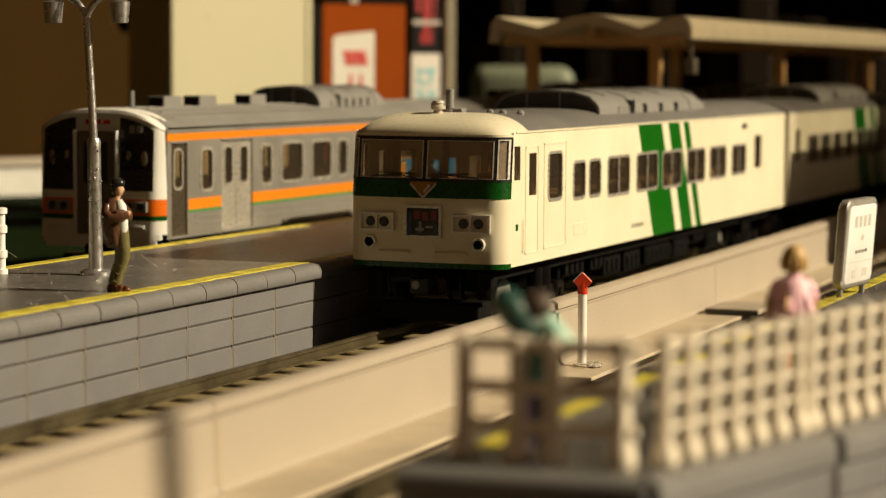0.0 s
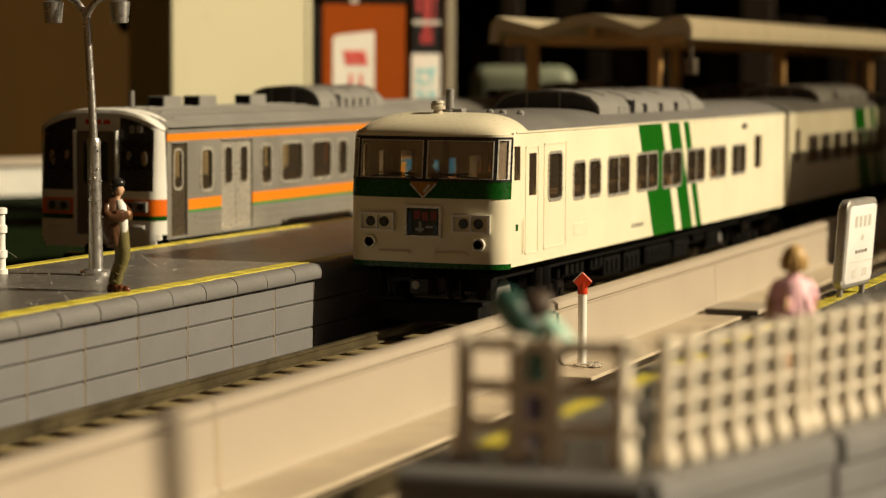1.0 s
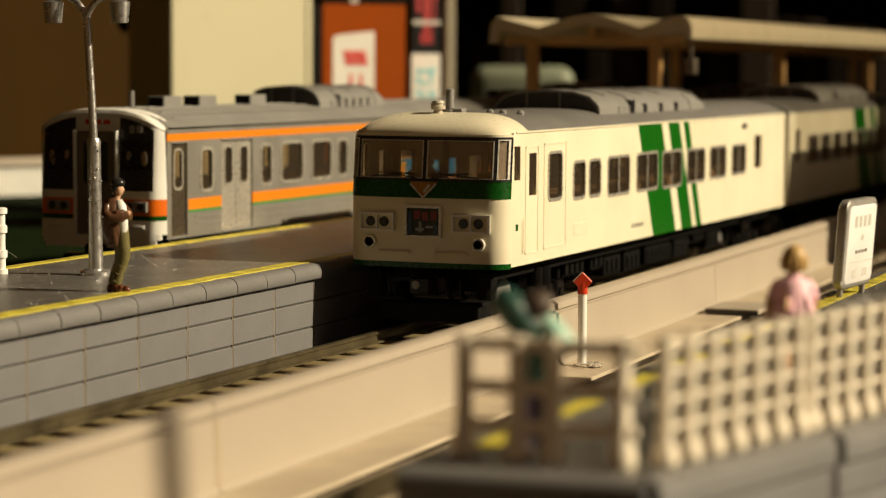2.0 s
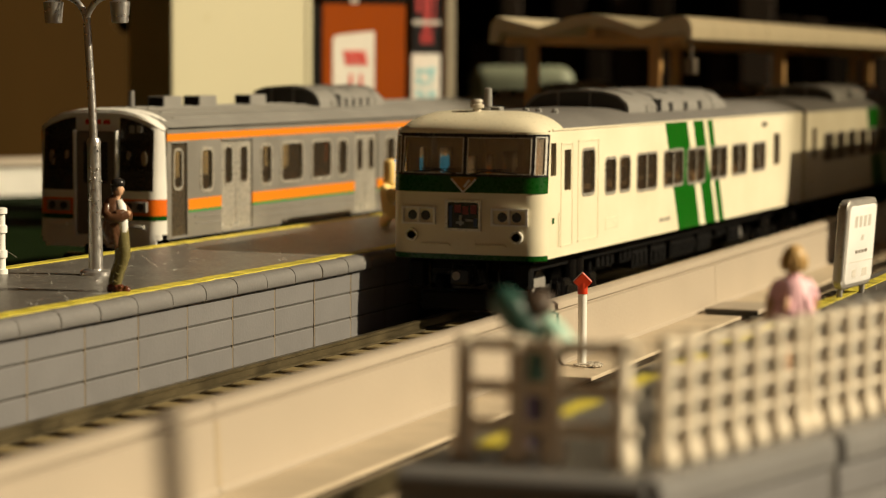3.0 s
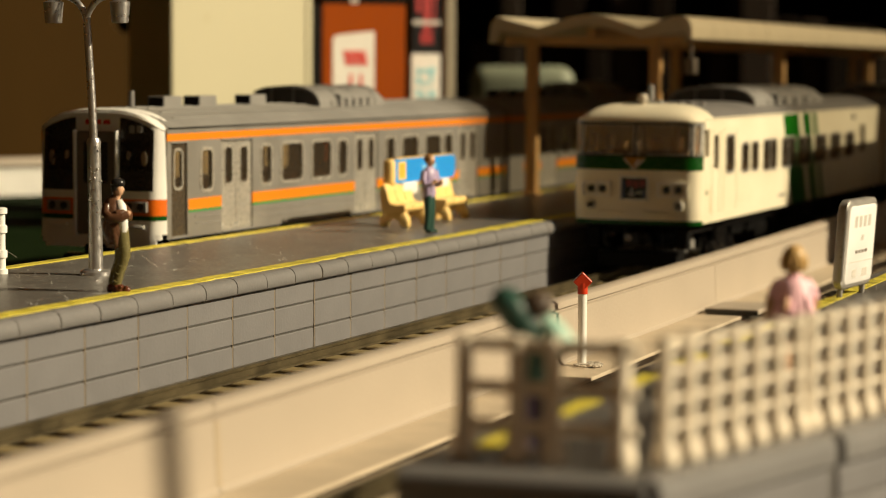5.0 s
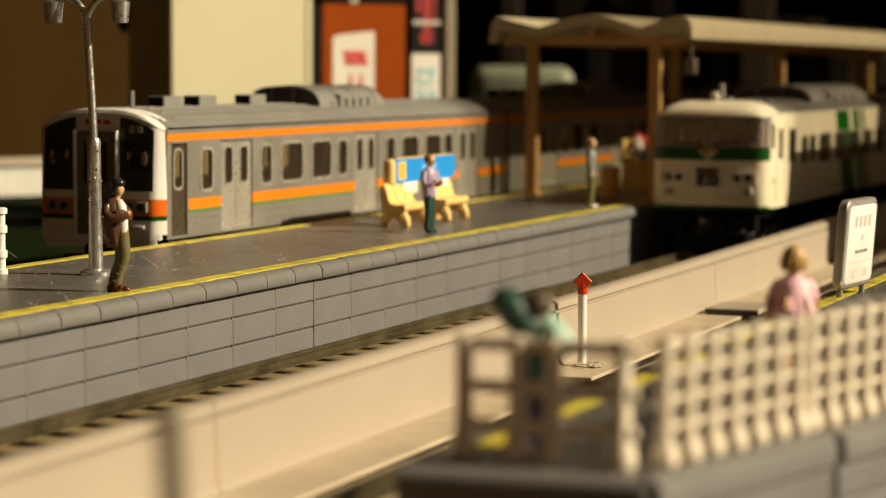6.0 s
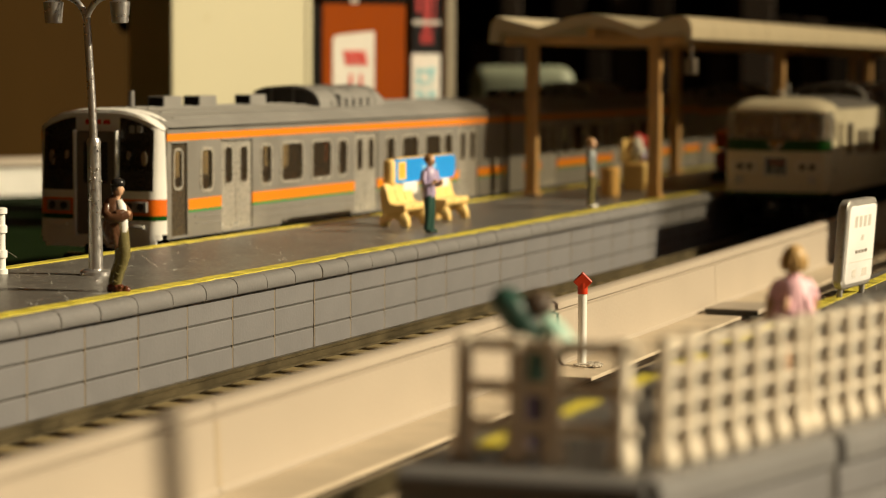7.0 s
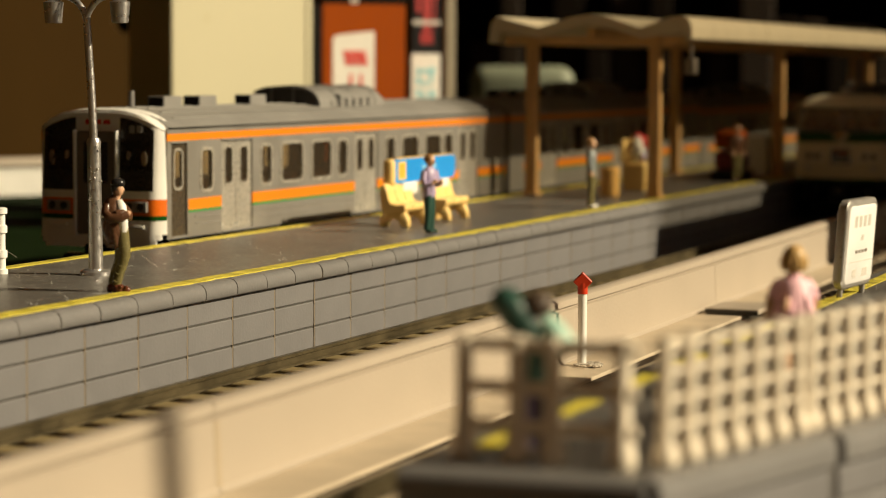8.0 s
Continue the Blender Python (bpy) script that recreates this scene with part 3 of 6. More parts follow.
def build_shade_block():
    """Unseen two-storey block added on the near platform, beyond its canopy, to throw shade over the far tracks."""
    b = thing("station_building", -35.0, 466.0, TOP, "unseen plain beige block with a flat roof, added to shade the far tracks", "building")
    W, L, H = 13.0, 240.0, 46.0
    for s in (-1, 1):
        holes = [(8 + k * 19.0, 20 + k * 19.0, z0, z0 + 11.0) for k in range(12) for z0 in (7.0, 27.0)]
        bm = bmesh.new()
        holed_side(bm, s * W, s * (W - 1.2), 0, L, 0, H, holes)
        part("wall", bm, M["beige"], b)
        for a, c, z0, z1 in holes:
            part("window", boxed(*sorted((s * (W - .9), s * (W - .6))), a, c, z0, z1), M["dark_glass"], b, "dark window pane")
    for y in (0.0, L - 1.2):
        part("wall", boxed(-W + 1.25, W - 1.25, y, y + 1.2, 0, H), M["beige"], b)
    part("roof", boxed(-W - 1.5, W + 1.5, -1.5, L + 1.5, H, H + 2.0, .3, 2), M["roof_pale"], b, "flat grey roof slab")


build_room()
island = build_island_platform()
track_a = build_track(-98.07, 0, 1000, "model track with brown rails and tan sleepers", "track_bed")
track_b = build_track(-149.2, 60, 1000, "model track behind the island platform", "joint", 1.26)
track_c = build_track(-61.3, 60, 1000, "model track before the near platform, in shade")
low_wall = build_beige_wall()
near_platform = build_near_platform()
build_fence(near_platform)
build_canopy(-124.0, 383.0, 735.0, "cream gull-wing canopy on tan columns over the platform")
# out-of-view copy, added to shade the lower train side and platform face
build_canopy(-34.7, 388.0, 464.0, "unseen cream canopy added over the near platform to cast shade")
build_shade_block()


# ================= the trains =================
def roof_z(x, hw, zs, zt, power=2.6):
    return zs + (zt - zs) * (1 - (abs(x) / hw) ** power)


def add_roof(car, hw, zs, zt, y0, y1, material, name="roof", label="", power=2.6, ribs=0):
    bm = bmesh.new()
    xs = [hw * math.sin(math.pi / 2 * k / 10) for k in range(-10, 11)]
    prof = [(x, roof_z(x, hw, zs, zt, power)) for x in xs]
    prof += [(hw, zs - .25), (-hw, zs - .25)]
    extrude_profile(bm, prof, y0, y1)
    r = part(name, bm, material, car, label, smooth=35)
    return r


def rounded_outline(y0, y1, z0, z1, r, n=4):
    pts = []
    for cy, cz, a0 in ((y1 - r, z0 + r, -90), (y1 - r, z1 - r, 0), (y0 + r, z1 - r, 90), (y0 + r, z0 + r, 180)):
        for k in range(n + 1):
            a = math.radians(a0 + 90 * k / n)
            pts.append((cy + r * math.cos(a), cz + r * math.sin(a)))
    return pts


def rounded_frame(bm, xo, xi, y0, y1, z0, z1, t, r):
    """A window rim with rounded corners, from xo (outer face) in to xi."""
    o = rounded_outline(y0 - t, y1 + t, z0 - t, z1 + t, r + t)
    i = rounded_outline(y0, y1, z0, z1, r)
    rings = [[bm.verts.new((x, *p)) for p in q] for x, q in ((xi, o), (xo, o), (xo, i), (xi, i))]
    n = len(o)
    for a, b in zip(rings, rings[1:]):
        for k in range(n):
            bm.faces.new((a[k], a[(k + 1) % n], b[(k + 1) % n], b[k]))


def window_set(car, side, hw, wins, gl, frame_mat, framed=True):
    """Panes and thin bright frames for each opening."""
    for a, b, c, d, kind in wins:
        bm = boxed(min(side * (hw - .35), side * (hw - .22)), max(side * (hw - .35), side * (hw - .22)), a, b, c, d)
        w = part("window", bm, gl, car, "smoky clear window pane")
        if framed and kind:
            bm = bmesh.new()
            xa, xb = sorted((side * (hw - .05), side * (hw + .07)))
            rounded_frame(bm, side * (hw + .08), side * (hw - .2), a + .12, b - .12, c + .12, d - .12, .36, .55)
            if kind == 2:
                box(bm, xa, xb, (a + b) / 2 - .2, (a + b) / 2 + .2, c, d)
            part("frame", bm, frame_mat, w, "thin pale metal window frame")


def add_bogie(car, y, z=0.0):
    bg = bmesh.new()
    for sx in (-7.4, 7.4):
        box(bg, sx - .55, sx + .55, y - 7.5, y + 7.5, 2.2, 3.9, .2)
        for dy in (-5.0, 5.0):
            box(bg, sx - .9, sx + .9, y + dy - 1.3, y + dy + 1.3, 1.6, 4.2, .25)
            tube(bg, [(sx - 1.1, y + dy, 2.6), (sx + 1.1, y + dy, 2.6)], .75, 10)
        for dy in (-1.4, 1.4):
            tube(bg, [(sx, y + dy, 3.2), (sx, y + dy, 6.2)], .8, 10)
    box(bg, -6.5, 6.5, y - 1.6, y + 1.6, 3.0, 5.6, .2)
    b = part("bogie", bg, M["underframe"], car, "glossy black bogie frame")
    for dy in (-5.0, 5.0):
        wb = bmesh.new()
        for sx in (-4.0, 4.0):
            s = 1 if sx > 0 else -1
            tube(wb, [(sx - s * .9, y + dy, 2.55), (sx - s * .7, y + dy, 2.55), (sx - s * .7, y + dy, 2.55), (sx + s * .7, y + dy, 2.55)], [3.0, 3.0, 2.6, 2.55], 20)
        tube(wb, [(-6.8, y + dy, 2.55), (6.8, y + dy, 2.55)], .45, 8)
        part("wheelset", wb, M["dull_steel"], b, "dull metal wheels")


def add_underfloor(car, L, seed, z_bot=2.4, z_top=7.0):
    rng = random.Random(seed)
    part("underframe", boxed(-7.4, 7.4, 3.2, L - .6, z_top - 1.3, z_top + .8, .1), M["matt_black"], car, "black underframe")
    y = 30.0
    while y < L - 32:
        ln = rng.choice((4.5, 7.0, 9.5, 12.0))
        zb = z_bot + rng.uniform(0, 1.6)
        bm = boxed(-6.4 + rng.uniform(0, .6), 6.4 - rng.uniform(0, .6), y, y + ln, zb, z_top - 1.2, .25, 2)
        for k in range(int(ln / 2)):
            box(bm, 6.0, 6.6, y + .5 + k * 2, y + 1.6 + k * 2, zb + .5, zb + 2.2, .1)
        part("equipment_box", bm, M["matt_black"], car, "black underfloor box")
        y += ln + rng.uniform(1.0, 2.6)


def add_ac_unit(car, y0, y1, z0, hw, h, material, slots, lab):
    """A roof cooler: arched hull in three covers with open seams, a dark louvred end, small square intakes."""
    prof = [(-hw, -.7), (-hw, h * .34), (-hw * .96, h * .50), (-hw * .80, h * .80), (-hw * .52, h * .96), (0, h * 1.03), (hw * .52, h * .96), (hw * .80, h * .80), (hw * .96, h * .50), (hw, h * .34), (hw, -.7)]
    L = y1 - y0

    def hull(bm, seq):
        rings = [[bm.verts.new((px * kx, yy, z0 + (pz * k if pz > 0 else pz))) for px, pz in prof] for yy, k, kx in seq]
        for a, b in zip(rings, rings[1:]):
            for i in range(len(prof) - 1):
                bm.faces.new((a[i], a[i + 1], b[i + 1], b[i]))
        bm.faces.new(rings[0])
        bm.faces.new(rings[-1])
    bm = bmesh.new()
    hull(bm, [(y0 + .3, .93, .97), (y1 - L * .06, .93, .97)])
    u = part("air_conditioner", bm, material, car, lab, smooth=30)
    # covers
    cuts = [(y0 + .1, y0 + L * .25, 0), (y0 + L * .285, y0 + L * .80, 0), (y0 + L * .815, y1, 1)]
    for a, b, last in cuts:
        bm = bmesh.new()
        hull(bm, [(a, .97, .99), (a + .25, 1.0, 1.0), (b - .25, 1.0, 1.0), (b, .97, .99)] if not last else
             [(a, .97, .99), (a + .25, 1.0, 1.0), (a + (b - a) * .45, .98, 1.0), (a + (b - a) * .8, .80, .97), (b, .45, .92)])
        part("cover", bm, material, u, "pressed grey cover", smooth=30)
        # raised seam strips across the top
        bm = bmesh.new()
        for f in (.5,) if b - a < 15 else (.3, .62):
            yy = a + (b - a) * f
            pts = [(px * .99, yy, z0 + pz * 1.0 + .05) for px, pz in prof[3:8]]
            tube(bm, pts, .12, 6)
        part("seam", bm, material, u)
    # dark step between the first covers
    for sx in (-1, 1):
        part("slot", boxed(*sorted((sx * hw * .78, sx * hw * 1.012)), y0 + L * .25, y0 + L * .285, z0 + h * .1, z0 + h * .62), M["black"], u, "dark open slot")
        part("panel", boxed(*sorted((sx * hw * .9, sx * hw * 1.02)), y0 + L * .15, y0 + L * .235, z0 + .2, z0 + h * .40, .05), material, u, "small raised panel")
        for k in range(slots):
            yy = y0 + L * (.32 + .43 * (k + .3) / slots)
            part("intake", boxed(*sorted((sx * hw * .93, sx * hw * 1.012)), yy, yy + L * .03, z0 + h * .08, z0 + h * .46), M["black"], u, "small dark intake")
    # dark louvred front face with two upright bars, inside an arched rim
    bm = bmesh.new()
    extrude_profile(bm, [(px * .95, z0 + (pz * .92 if pz > 0 else .1)) for px, pz in prof], y0 - .1, y0 + .25)
    part("louvre_face", bm, M["louvre"], u, "dark louvred end face")
    bm = bmesh.new()
    for k in range(1, 7):
        zz = z0 + h * .13 * k
        w = hw * .9 * (1 - (.13 * k / 1.1) ** 3)
        box(bm, -w, w, y0 - .2, y0 - .08, zz - .06, zz + .06)
    part("louvre_slats", bm, M["louvre"], u)
    bm = bmesh.new()
    rim_o = [(px * 1.01, z0 + (pz * 1.02 if pz > 0 else -.2)) for px, pz in prof]
    rim_i = [(px * .955, z0 + (pz * .93 if pz > 0 else -.2)) for px, pz in prof]
    extrude_profile(bm, rim_o + rim_i[::-1], y0 - .3, y0 + .3)
    part("rim", bm, material, u, "grey arched rim", smooth=30)
    for bx in (-hw * .36, hw * .26):
        part("bar", boxed(bx - .12, bx + .12, y0 - .3, y0 - .05, z0, z0 + h * .95), material, u)
    return u


# ---- the cream and green express: slightly bowed cab front ----
EX = -97.70
HW, Z_SILL, Z_GUT, Z_ROOF, CAR_L = 9.45, 7.3, 22.3, 24.3, 133.0


def front_y(x, z):
    a = abs(x)
    y = .7 * (a / HW) ** 2
    if a > 7.4:
        y += 1.9 * (1 - math.sqrt(max(0.0, 1 - ((a - 7.4) / (HW - 7.39)) ** 2)))
    if z > 15.0:
        y += (z - 15.0) * .11
    if z < 9.0:
        y += (9.0 - z) * .08
    return y


def front_patch(bm, x0, x1, z0, z1, off, depth=.25, nx=14, nz=5, mi=0):
    """A piece that follows the bowed front, off proud of it, with thickness."""
    x0, x1 = max(x0, -HW), min(x1, HW)
    a0, a1 = math.asin(x0 / HW), math.asin(x1 / HW)
    xs, zs = [HW * math.sin(a) for a in lin(a0, a1, nx)], lin(z0, z1, nz)

    def shifted(x, z, d):
        e = .02
        slope = (front_y(min(x + e, HW), z) - front_y(max(x - e, -HW), z)) / (min(x + e, HW) - max(x - e, -HW))
        n = math.sqrt(1 + slope * slope)
        return (x + d * slope / n, front_y(x, z) - d / n, z)
    o = grid_patch(bm, lambda x, z: shifted(x, z, off), xs, zs, mi)
    i = grid_patch(bm, lambda x, z: shifted(x, z, off - depth), xs, zs, mi)
    edge_o = o[0] + [r[-1] for r in o[1:]] + o[-1][-2::-1] + [r[0] for r in o[-2:0:-1]]
    edge_i = i[0] + [r[-1] for r in i[1:]] + i[-1][-2::-1] + [r[0] for r in i[-2:0:-1]]
    n = len(edge_o)
    for k in range(n):
        bm.faces.new((edge_o[k], edge_o[(k + 1) % n], edge_i[(k + 1) % n], edge_i[k])).material_index = mi


def ring_frame(bm, x0, x1, z0, z1, t, off, depth):
    front_patch(bm, x0, x1, z0, z0 + t, off, depth, 6, 1)
    front_patch(bm, x0, x1, z1 - t, z1, off, depth, 6, 1)
    front_patch(bm, x0, x0 + t, z0 + t, z1 - t, off, depth, 1, 3)
    front_patch(bm, x1 - t, x1, z0 + t, z1 - t, off, depth, 1, 3)


EXPRESS_WINDOWS = [(3.5, 5.5, 16.9, 20.7, 0), (8.5, 11.0, 15.0, 19.8, 0), (15.2, 20.0, 14.2, 19.6, 1), (24.4, 28.8, 13.9, 18.2, 1), (30.5, 34.9, 13.9, 18.2, 1),
                   (38.0, 47.1, 13.6, 18.3, 2), (50.4, 60.0, 13.6, 18.3, 2), (62.2, 71.6, 13.5, 18.2, 2), (74.6, 83.8, 13.6, 18.1, 2), (86.7, 95.6, 13.7, 18.1, 2),
                   (99.2, 107.4, 13.8, 18.0, 2), (113.0, 117.3, 14.2, 19.2, 0)]


def build_express_cab_car(label):
    car = thing("express_train_car", EX, 242.9, 0, label, "train car", group="express train cars")
    bm = bmesh.new()
    L = CAR_L
    holes = [w[:4] for w in EXPRESS_WINDOWS]
    for s in (-1, 1):
        holed_side(bm, s * HW, s * (HW - .5), 3.45, L, Z_SILL, Z_GUT, holes)
        zs = lin(Z_SILL, Z_GUT, 12)
        grid_patch(bm, lambda u, z: (s * HW, front_y(HW, min(z, 22.0)) * (1 - u) + 3.45 * u, z), (0, 1), zs)
        grid_patch(bm, lambda u, z: (s * (HW - .5), (front_y(HW, min(z, 22.0)) + .3) * (1 - u) + 3.45 * u, z), (0, 1), zs)
    # lower front and the lintel above the windscreen
    for z0, z1 in ((Z_SILL, 16.7),):
        xs, zs = [HW * math.sin(math.pi / 2 * k / 16) for k in range(-16, 17)], lin(z0, z1, 8)
        grid_patch(bm, lambda x, z: (x, front_y(x, z), z), xs, zs)
        grid_patch(bm, lambda x, z: (x * .95, front_y(x, z) + .5, z), xs, zs)
    bmesh.ops.remove_doubles(bm, verts=bm.verts, dist=.004)
    part("body", bm, M["bands"], car, "cream body with slanted green bands", smooth=35)
    part("end_wall", boxed(-HW + .02, HW - .02, L - .5, L - .02, Z_SILL, Z_GUT), M["cream"], car)
    bm = bmesh.new()
    front_patch(bm, -HW, HW, 21.55, 22.0, 0, .4, 24, 2)
    part("lintel", bm, M["cream"], car, smooth=40)
    # domed cream cap over the cab, swept back into the grey roof
    bm = bmesh.new()
    xs = [HW * math.sin(math.pi / 2 * k / 16) for k in range(-16, 17)]

    def dome_back(x):
        return 8.0 - 1.0 * (1 - (abs(x) / HW) ** 2)

    def dome(x, v):
        yb = dome_back(x)
        y0 = front_y(x, 22.0) - .03
        zt = roof_z(x, HW, Z_GUT + .05, Z_ROOF + .06, 5.0)
        ang = v * math.pi / 2
        return (x, y0 + (yb - y0) * (1 - math.cos(ang)), 21.55 + (zt - 21.55) * math.sin(ang) ** .9)
    grid_patch(bm, dome, xs, lin(0, 1, 14))
    d = part("cab_roof", bm, M["cream"], car, "smooth cream domed cab roof", smooth=60)
    bm = bmesh.new()
    grid_patch(bm, lambda x, v: (x, (dome_back(x) - .1) * (1 - v) + L * v, roof_z(x, HW, Z_GUT, Z_ROOF, 3.6)), xs, (0, .02, .3, .6, 1))
    part("roof", bm, M["roof_grey"], car, "plain grey roof", smooth=40)
    part("gutter", boxed(HW - .1, HW + .14, 4.0, L, 22.1, 22.34, .05), M["cream"], car)
    part("gutter", boxed(-HW - .14, -HW + .1, 4.0, L, 22.1, 22.34, .05), M["cream"], car)
    # green band under the windscreen and along the sill
    bm = bmesh.new()
    front_patch(bm, -HW, HW, 14.95, 16.95, .06, .3, 24, 3)
    part("green_band", bm, M["green"], car, "glossy green band with a badge", smooth=40)
    bm = bmesh.new()
    front_patch(bm, -HW, HW, 7.15, 7.75, .05, .3, 24, 1)
    part("sill_band", bm, M["green"], car, "green sill line", smooth=40)
    for xa, xb in ((-7.6, -4.2), (3.2, 7.2)):
        bm = bmesh.new()
        front_patch(bm, xa, xb, 15.55, 15.72, .12, .1, 8, 1)
        part("band_rail", bm, M["green"], car, smooth=40)
    bm = bmesh.new()
    front_patch(bm, -1.3, 1.5, 8.2, 9.6, .06, .1, 4, 2)
    part("cover_plate", bm, M["cream"], car, smooth=40)
    # windscreen panes, posts and lintel
    for x0, x1, nm in ((-8.0, -.18, "windscreen"), (.18, 8.0, "windscreen"), (8.25, 9.30, "corner_pane"), (-9.30, -8.25, "corner_pane")):
        bm = bmesh.new()
        front_patch(bm, x0, x1, 17.05, 21.5, -.12, .12, 10, 4)
        part(nm, bm, M["front_glass"], car, "clear windscreen pane with reflection haze put into its colour", smooth=40)
    for x0, x1 in ((-7.95, -.22), (.22, 7.95)):
        bm = bmesh.new()
        ring_frame(bm, x0, x1, 17.1, 21.38, .11, .03, .12)
        part("pane_trim", bm, M["chrome"], car, "thin bright pane trim")
    bm = bmesh.new()
    front_patch(bm, -.2, .2, 16.9, 21.6, .02, .4, 2, 4)
    for s in (-1, 1):
        a, b = sorted((s * 7.98, s * 8.28))
        front_patch(bm, a, b, 16.9, 21.6, .02, .35, 2, 4)
        a, b = sorted((s * 9.28, s * 9.45))
        front_patch(bm, a, b, 16.9, 21.6, .03, .4, 1, 4)
    front_patch(bm, -9.44, 9.44, 21.35, 21.75, .04, .35, 24, 1)
    front_patch(bm, -9.44, 9.44, 16.85, 17.1, .10, .3, 24, 1)
    part("windscreen_frame", bm, M["black"], car, "black windscreen frame", smooth=40)
    for s in (-1, 1):
        bm = bmesh.new()
        ring_frame(bm, *sorted((s * 8.3, s * 9.34)), 17.0, 21.5, .13, .06, .2)
        part("corner_trim", bm, M["chrome"], car, "bright corner window trim")
        # wipers lie along the foot of the glass
        bm = bmesh.new()
        tube(bm, [(s * .9, front_y(1, 17) - .25, 17.1), (s * 3.2, front_y(3, 17) - .3, 17.55), (s * 6.4, front_y(6.4, 17.3) - .28, 17.25)], .09, 6)
        tube(bm, [(s * 1.0, front_y(1, 17) - .28, 17.65), (s * 5.4, front_y(5.4, 17) - .28, 17.7)], .07, 6)
        part("wiper", bm, M["black"], car, "black wiper")
    # badge
    bm = bmesh.new()
    yb = front_y(0, 16) - .22
    a = [bm.verts.new(v) for v in ((-1.6, yb + .1, 16.75), (1.6, yb + .1, 16.75), (1.5, yb + .08, 16.45), (0, yb - .05, 15.0), (-1.5, yb + .08, 16.45))]
    b = [bm.verts.new(v) for v in ((-1.6, yb + .3, 16.75), (1.6, yb + .3, 16.75), (1.5, yb + .3, 16.45), (0, yb + .2, 15.0), (-1.5, yb + .3, 16.45))]
    bm.faces.new(a)
    for i in range(5):
        bm.faces.new((a[i], a[(i + 1) % 5], b[(i + 1) % 5], b[i]))
    bd = part("badge", bm, M["gold"], car, "gold V-shaped badge")
    bm = bmesh.new()
    tube(bm, [(-1.5, yb + .04, 16.5), (0, yb - .1, 15.0), (1.5, yb + .04, 16.5)], .13, 6)
    tube(bm, [(.1, yb - .02, 15.6), (.75, yb + .02, 16.4)], .16, 6)
    part("badge_rim", bm, M["chrome"], bd)
    # headlamp boxes
    for s in (-1, 1):
        x0, x1 = sorted((s * 3.45, s * 7.75))
        bm = bmesh.new()
        ring_frame(bm, x0, x1, 11.15, 13.2, .24, .42, .6)
        lb = part("headlamp_box", bm, M["white"], car, "pale rectangular headlamp surround")
        bm = bmesh.new()
        front_patch(bm, x0 + .15, x1 - .15, 11.4, 13.0, .05, .2, 8, 2)
        part("backplate", bm, M["cream"], lb)
        for cx in (s * 4.75, s * 6.45):
            bm = bmesh.new()
            yy = front_y(cx, 12.2)
            tube(bm, [(cx, yy - .12, 12.2), (cx, yy + .3, 12.2)], [.58, .58], 16)
            h = part("headlamp", bm, M["black"], lb, "unlit dark headlamp")
        xm = s * 5.6
        part("divider", boxed(xm - .12, xm + .12, front_y(xm, 12) - .38, front_y(xm, 12) + .1, 11.35, 13.0), M["white"], lb)
        # tail lamp
        cx, cz = s * 6.5, 9.9
        yy = front_y(cx, cz)
        bm = bmesh.new()
        tube(bm, [(cx, yy + .3, cz), (cx, yy - .42, cz), (cx, yy - .42, cz), (cx, yy + .1, cz)], [.78, .74, .52, .5], 18, cap=False)
        tl = part("tail_lamp", bm, M["chrome"], car, "round tail lamp ring", smooth=40)
        bm = bmesh.new()
        tube(bm, [(cx, yy - .36, cz), (cx, yy - .3, cz), (cx, yy + .2, cz)], [.3, .5, .5], 16)
        part("lens", bm, M["lens_red"], tl, "dark tail lamp lens")
        # handrail on the apron
        bm = bmesh.new()
        xa, xb = sorted((s * 1.55, s * 5.3))
        tube(bm, [(xa, front_y(xa, 8.9) - .22, 8.9), (xb - .2, front_y(xb, 8.9) - .22, 8.9), (xb, front_y(xb, 8.8) - .2, 8.65)], .15, 8)
        part("grab_rail", bm, M["cream"], car)
    # headboard window with a printed picture
    bm = bmesh.new()
    ring_frame(bm, -2.2, 2.2, 10.5, 14.1, .28, .28, .5)
    hb = part("headboard", bm, M["chrome"], car, "rounded bright headboard frame")
    bm = bmesh.new()
    front_patch(bm, -2.0, 2.0, 10.7, 13.9, .02, .2, 8, 3)
    part("panel", bm, M["dark_glass"], hb, "dark headboard with red and pale print")
    for x0, x1, z0, z1, m in ((-1.1, -.3, 12.6, 13.5, "dim_red"), (-.1, .6, 12.4, 13.4, "dim_red"), (.9, 1.6, 12.5, 13.5, "dim_red"), (-1.8, -1.4, 10.9, 13.4, "dim_blue"), (-.9, .1, 11.3, 11.6, "dim_pale"),
                              (-.5, -.2, 11.1, 12.3, "dim_pale"), (.3, 1.2, 11.6, 11.85, "dim_pale"), (1.3, 1.7, 11.0, 12.0, "dim_blue")):
        bm = bmesh.new()
        front_patch(bm, x0, x1, z0, z1, .07, .06, 2, 2)
        part("print", bm, M[m], hb)
    # cab and saloon doors as fine raised frames, and the step covers
    for s in (-1, 1):
        for y0, y1, z0, z1 in ((7.2, 11.6, 8.4, 20.6), (13.6, 21.6, 8.6, 20.8)):
            bm = bmesh.new()
            xa, xb = sorted((s * (HW - .02), s * (HW + .06)))
            for q in ((y0, y0 + .18, z0, z1), (y1 - .18, y1, z0, z1), (y0, y1, z1 - .18, z1), (y0, y1, z0, z0 + .18)):
                box(bm, xa, xb, *q)
            part("door_frame", bm, M["cream"], car)
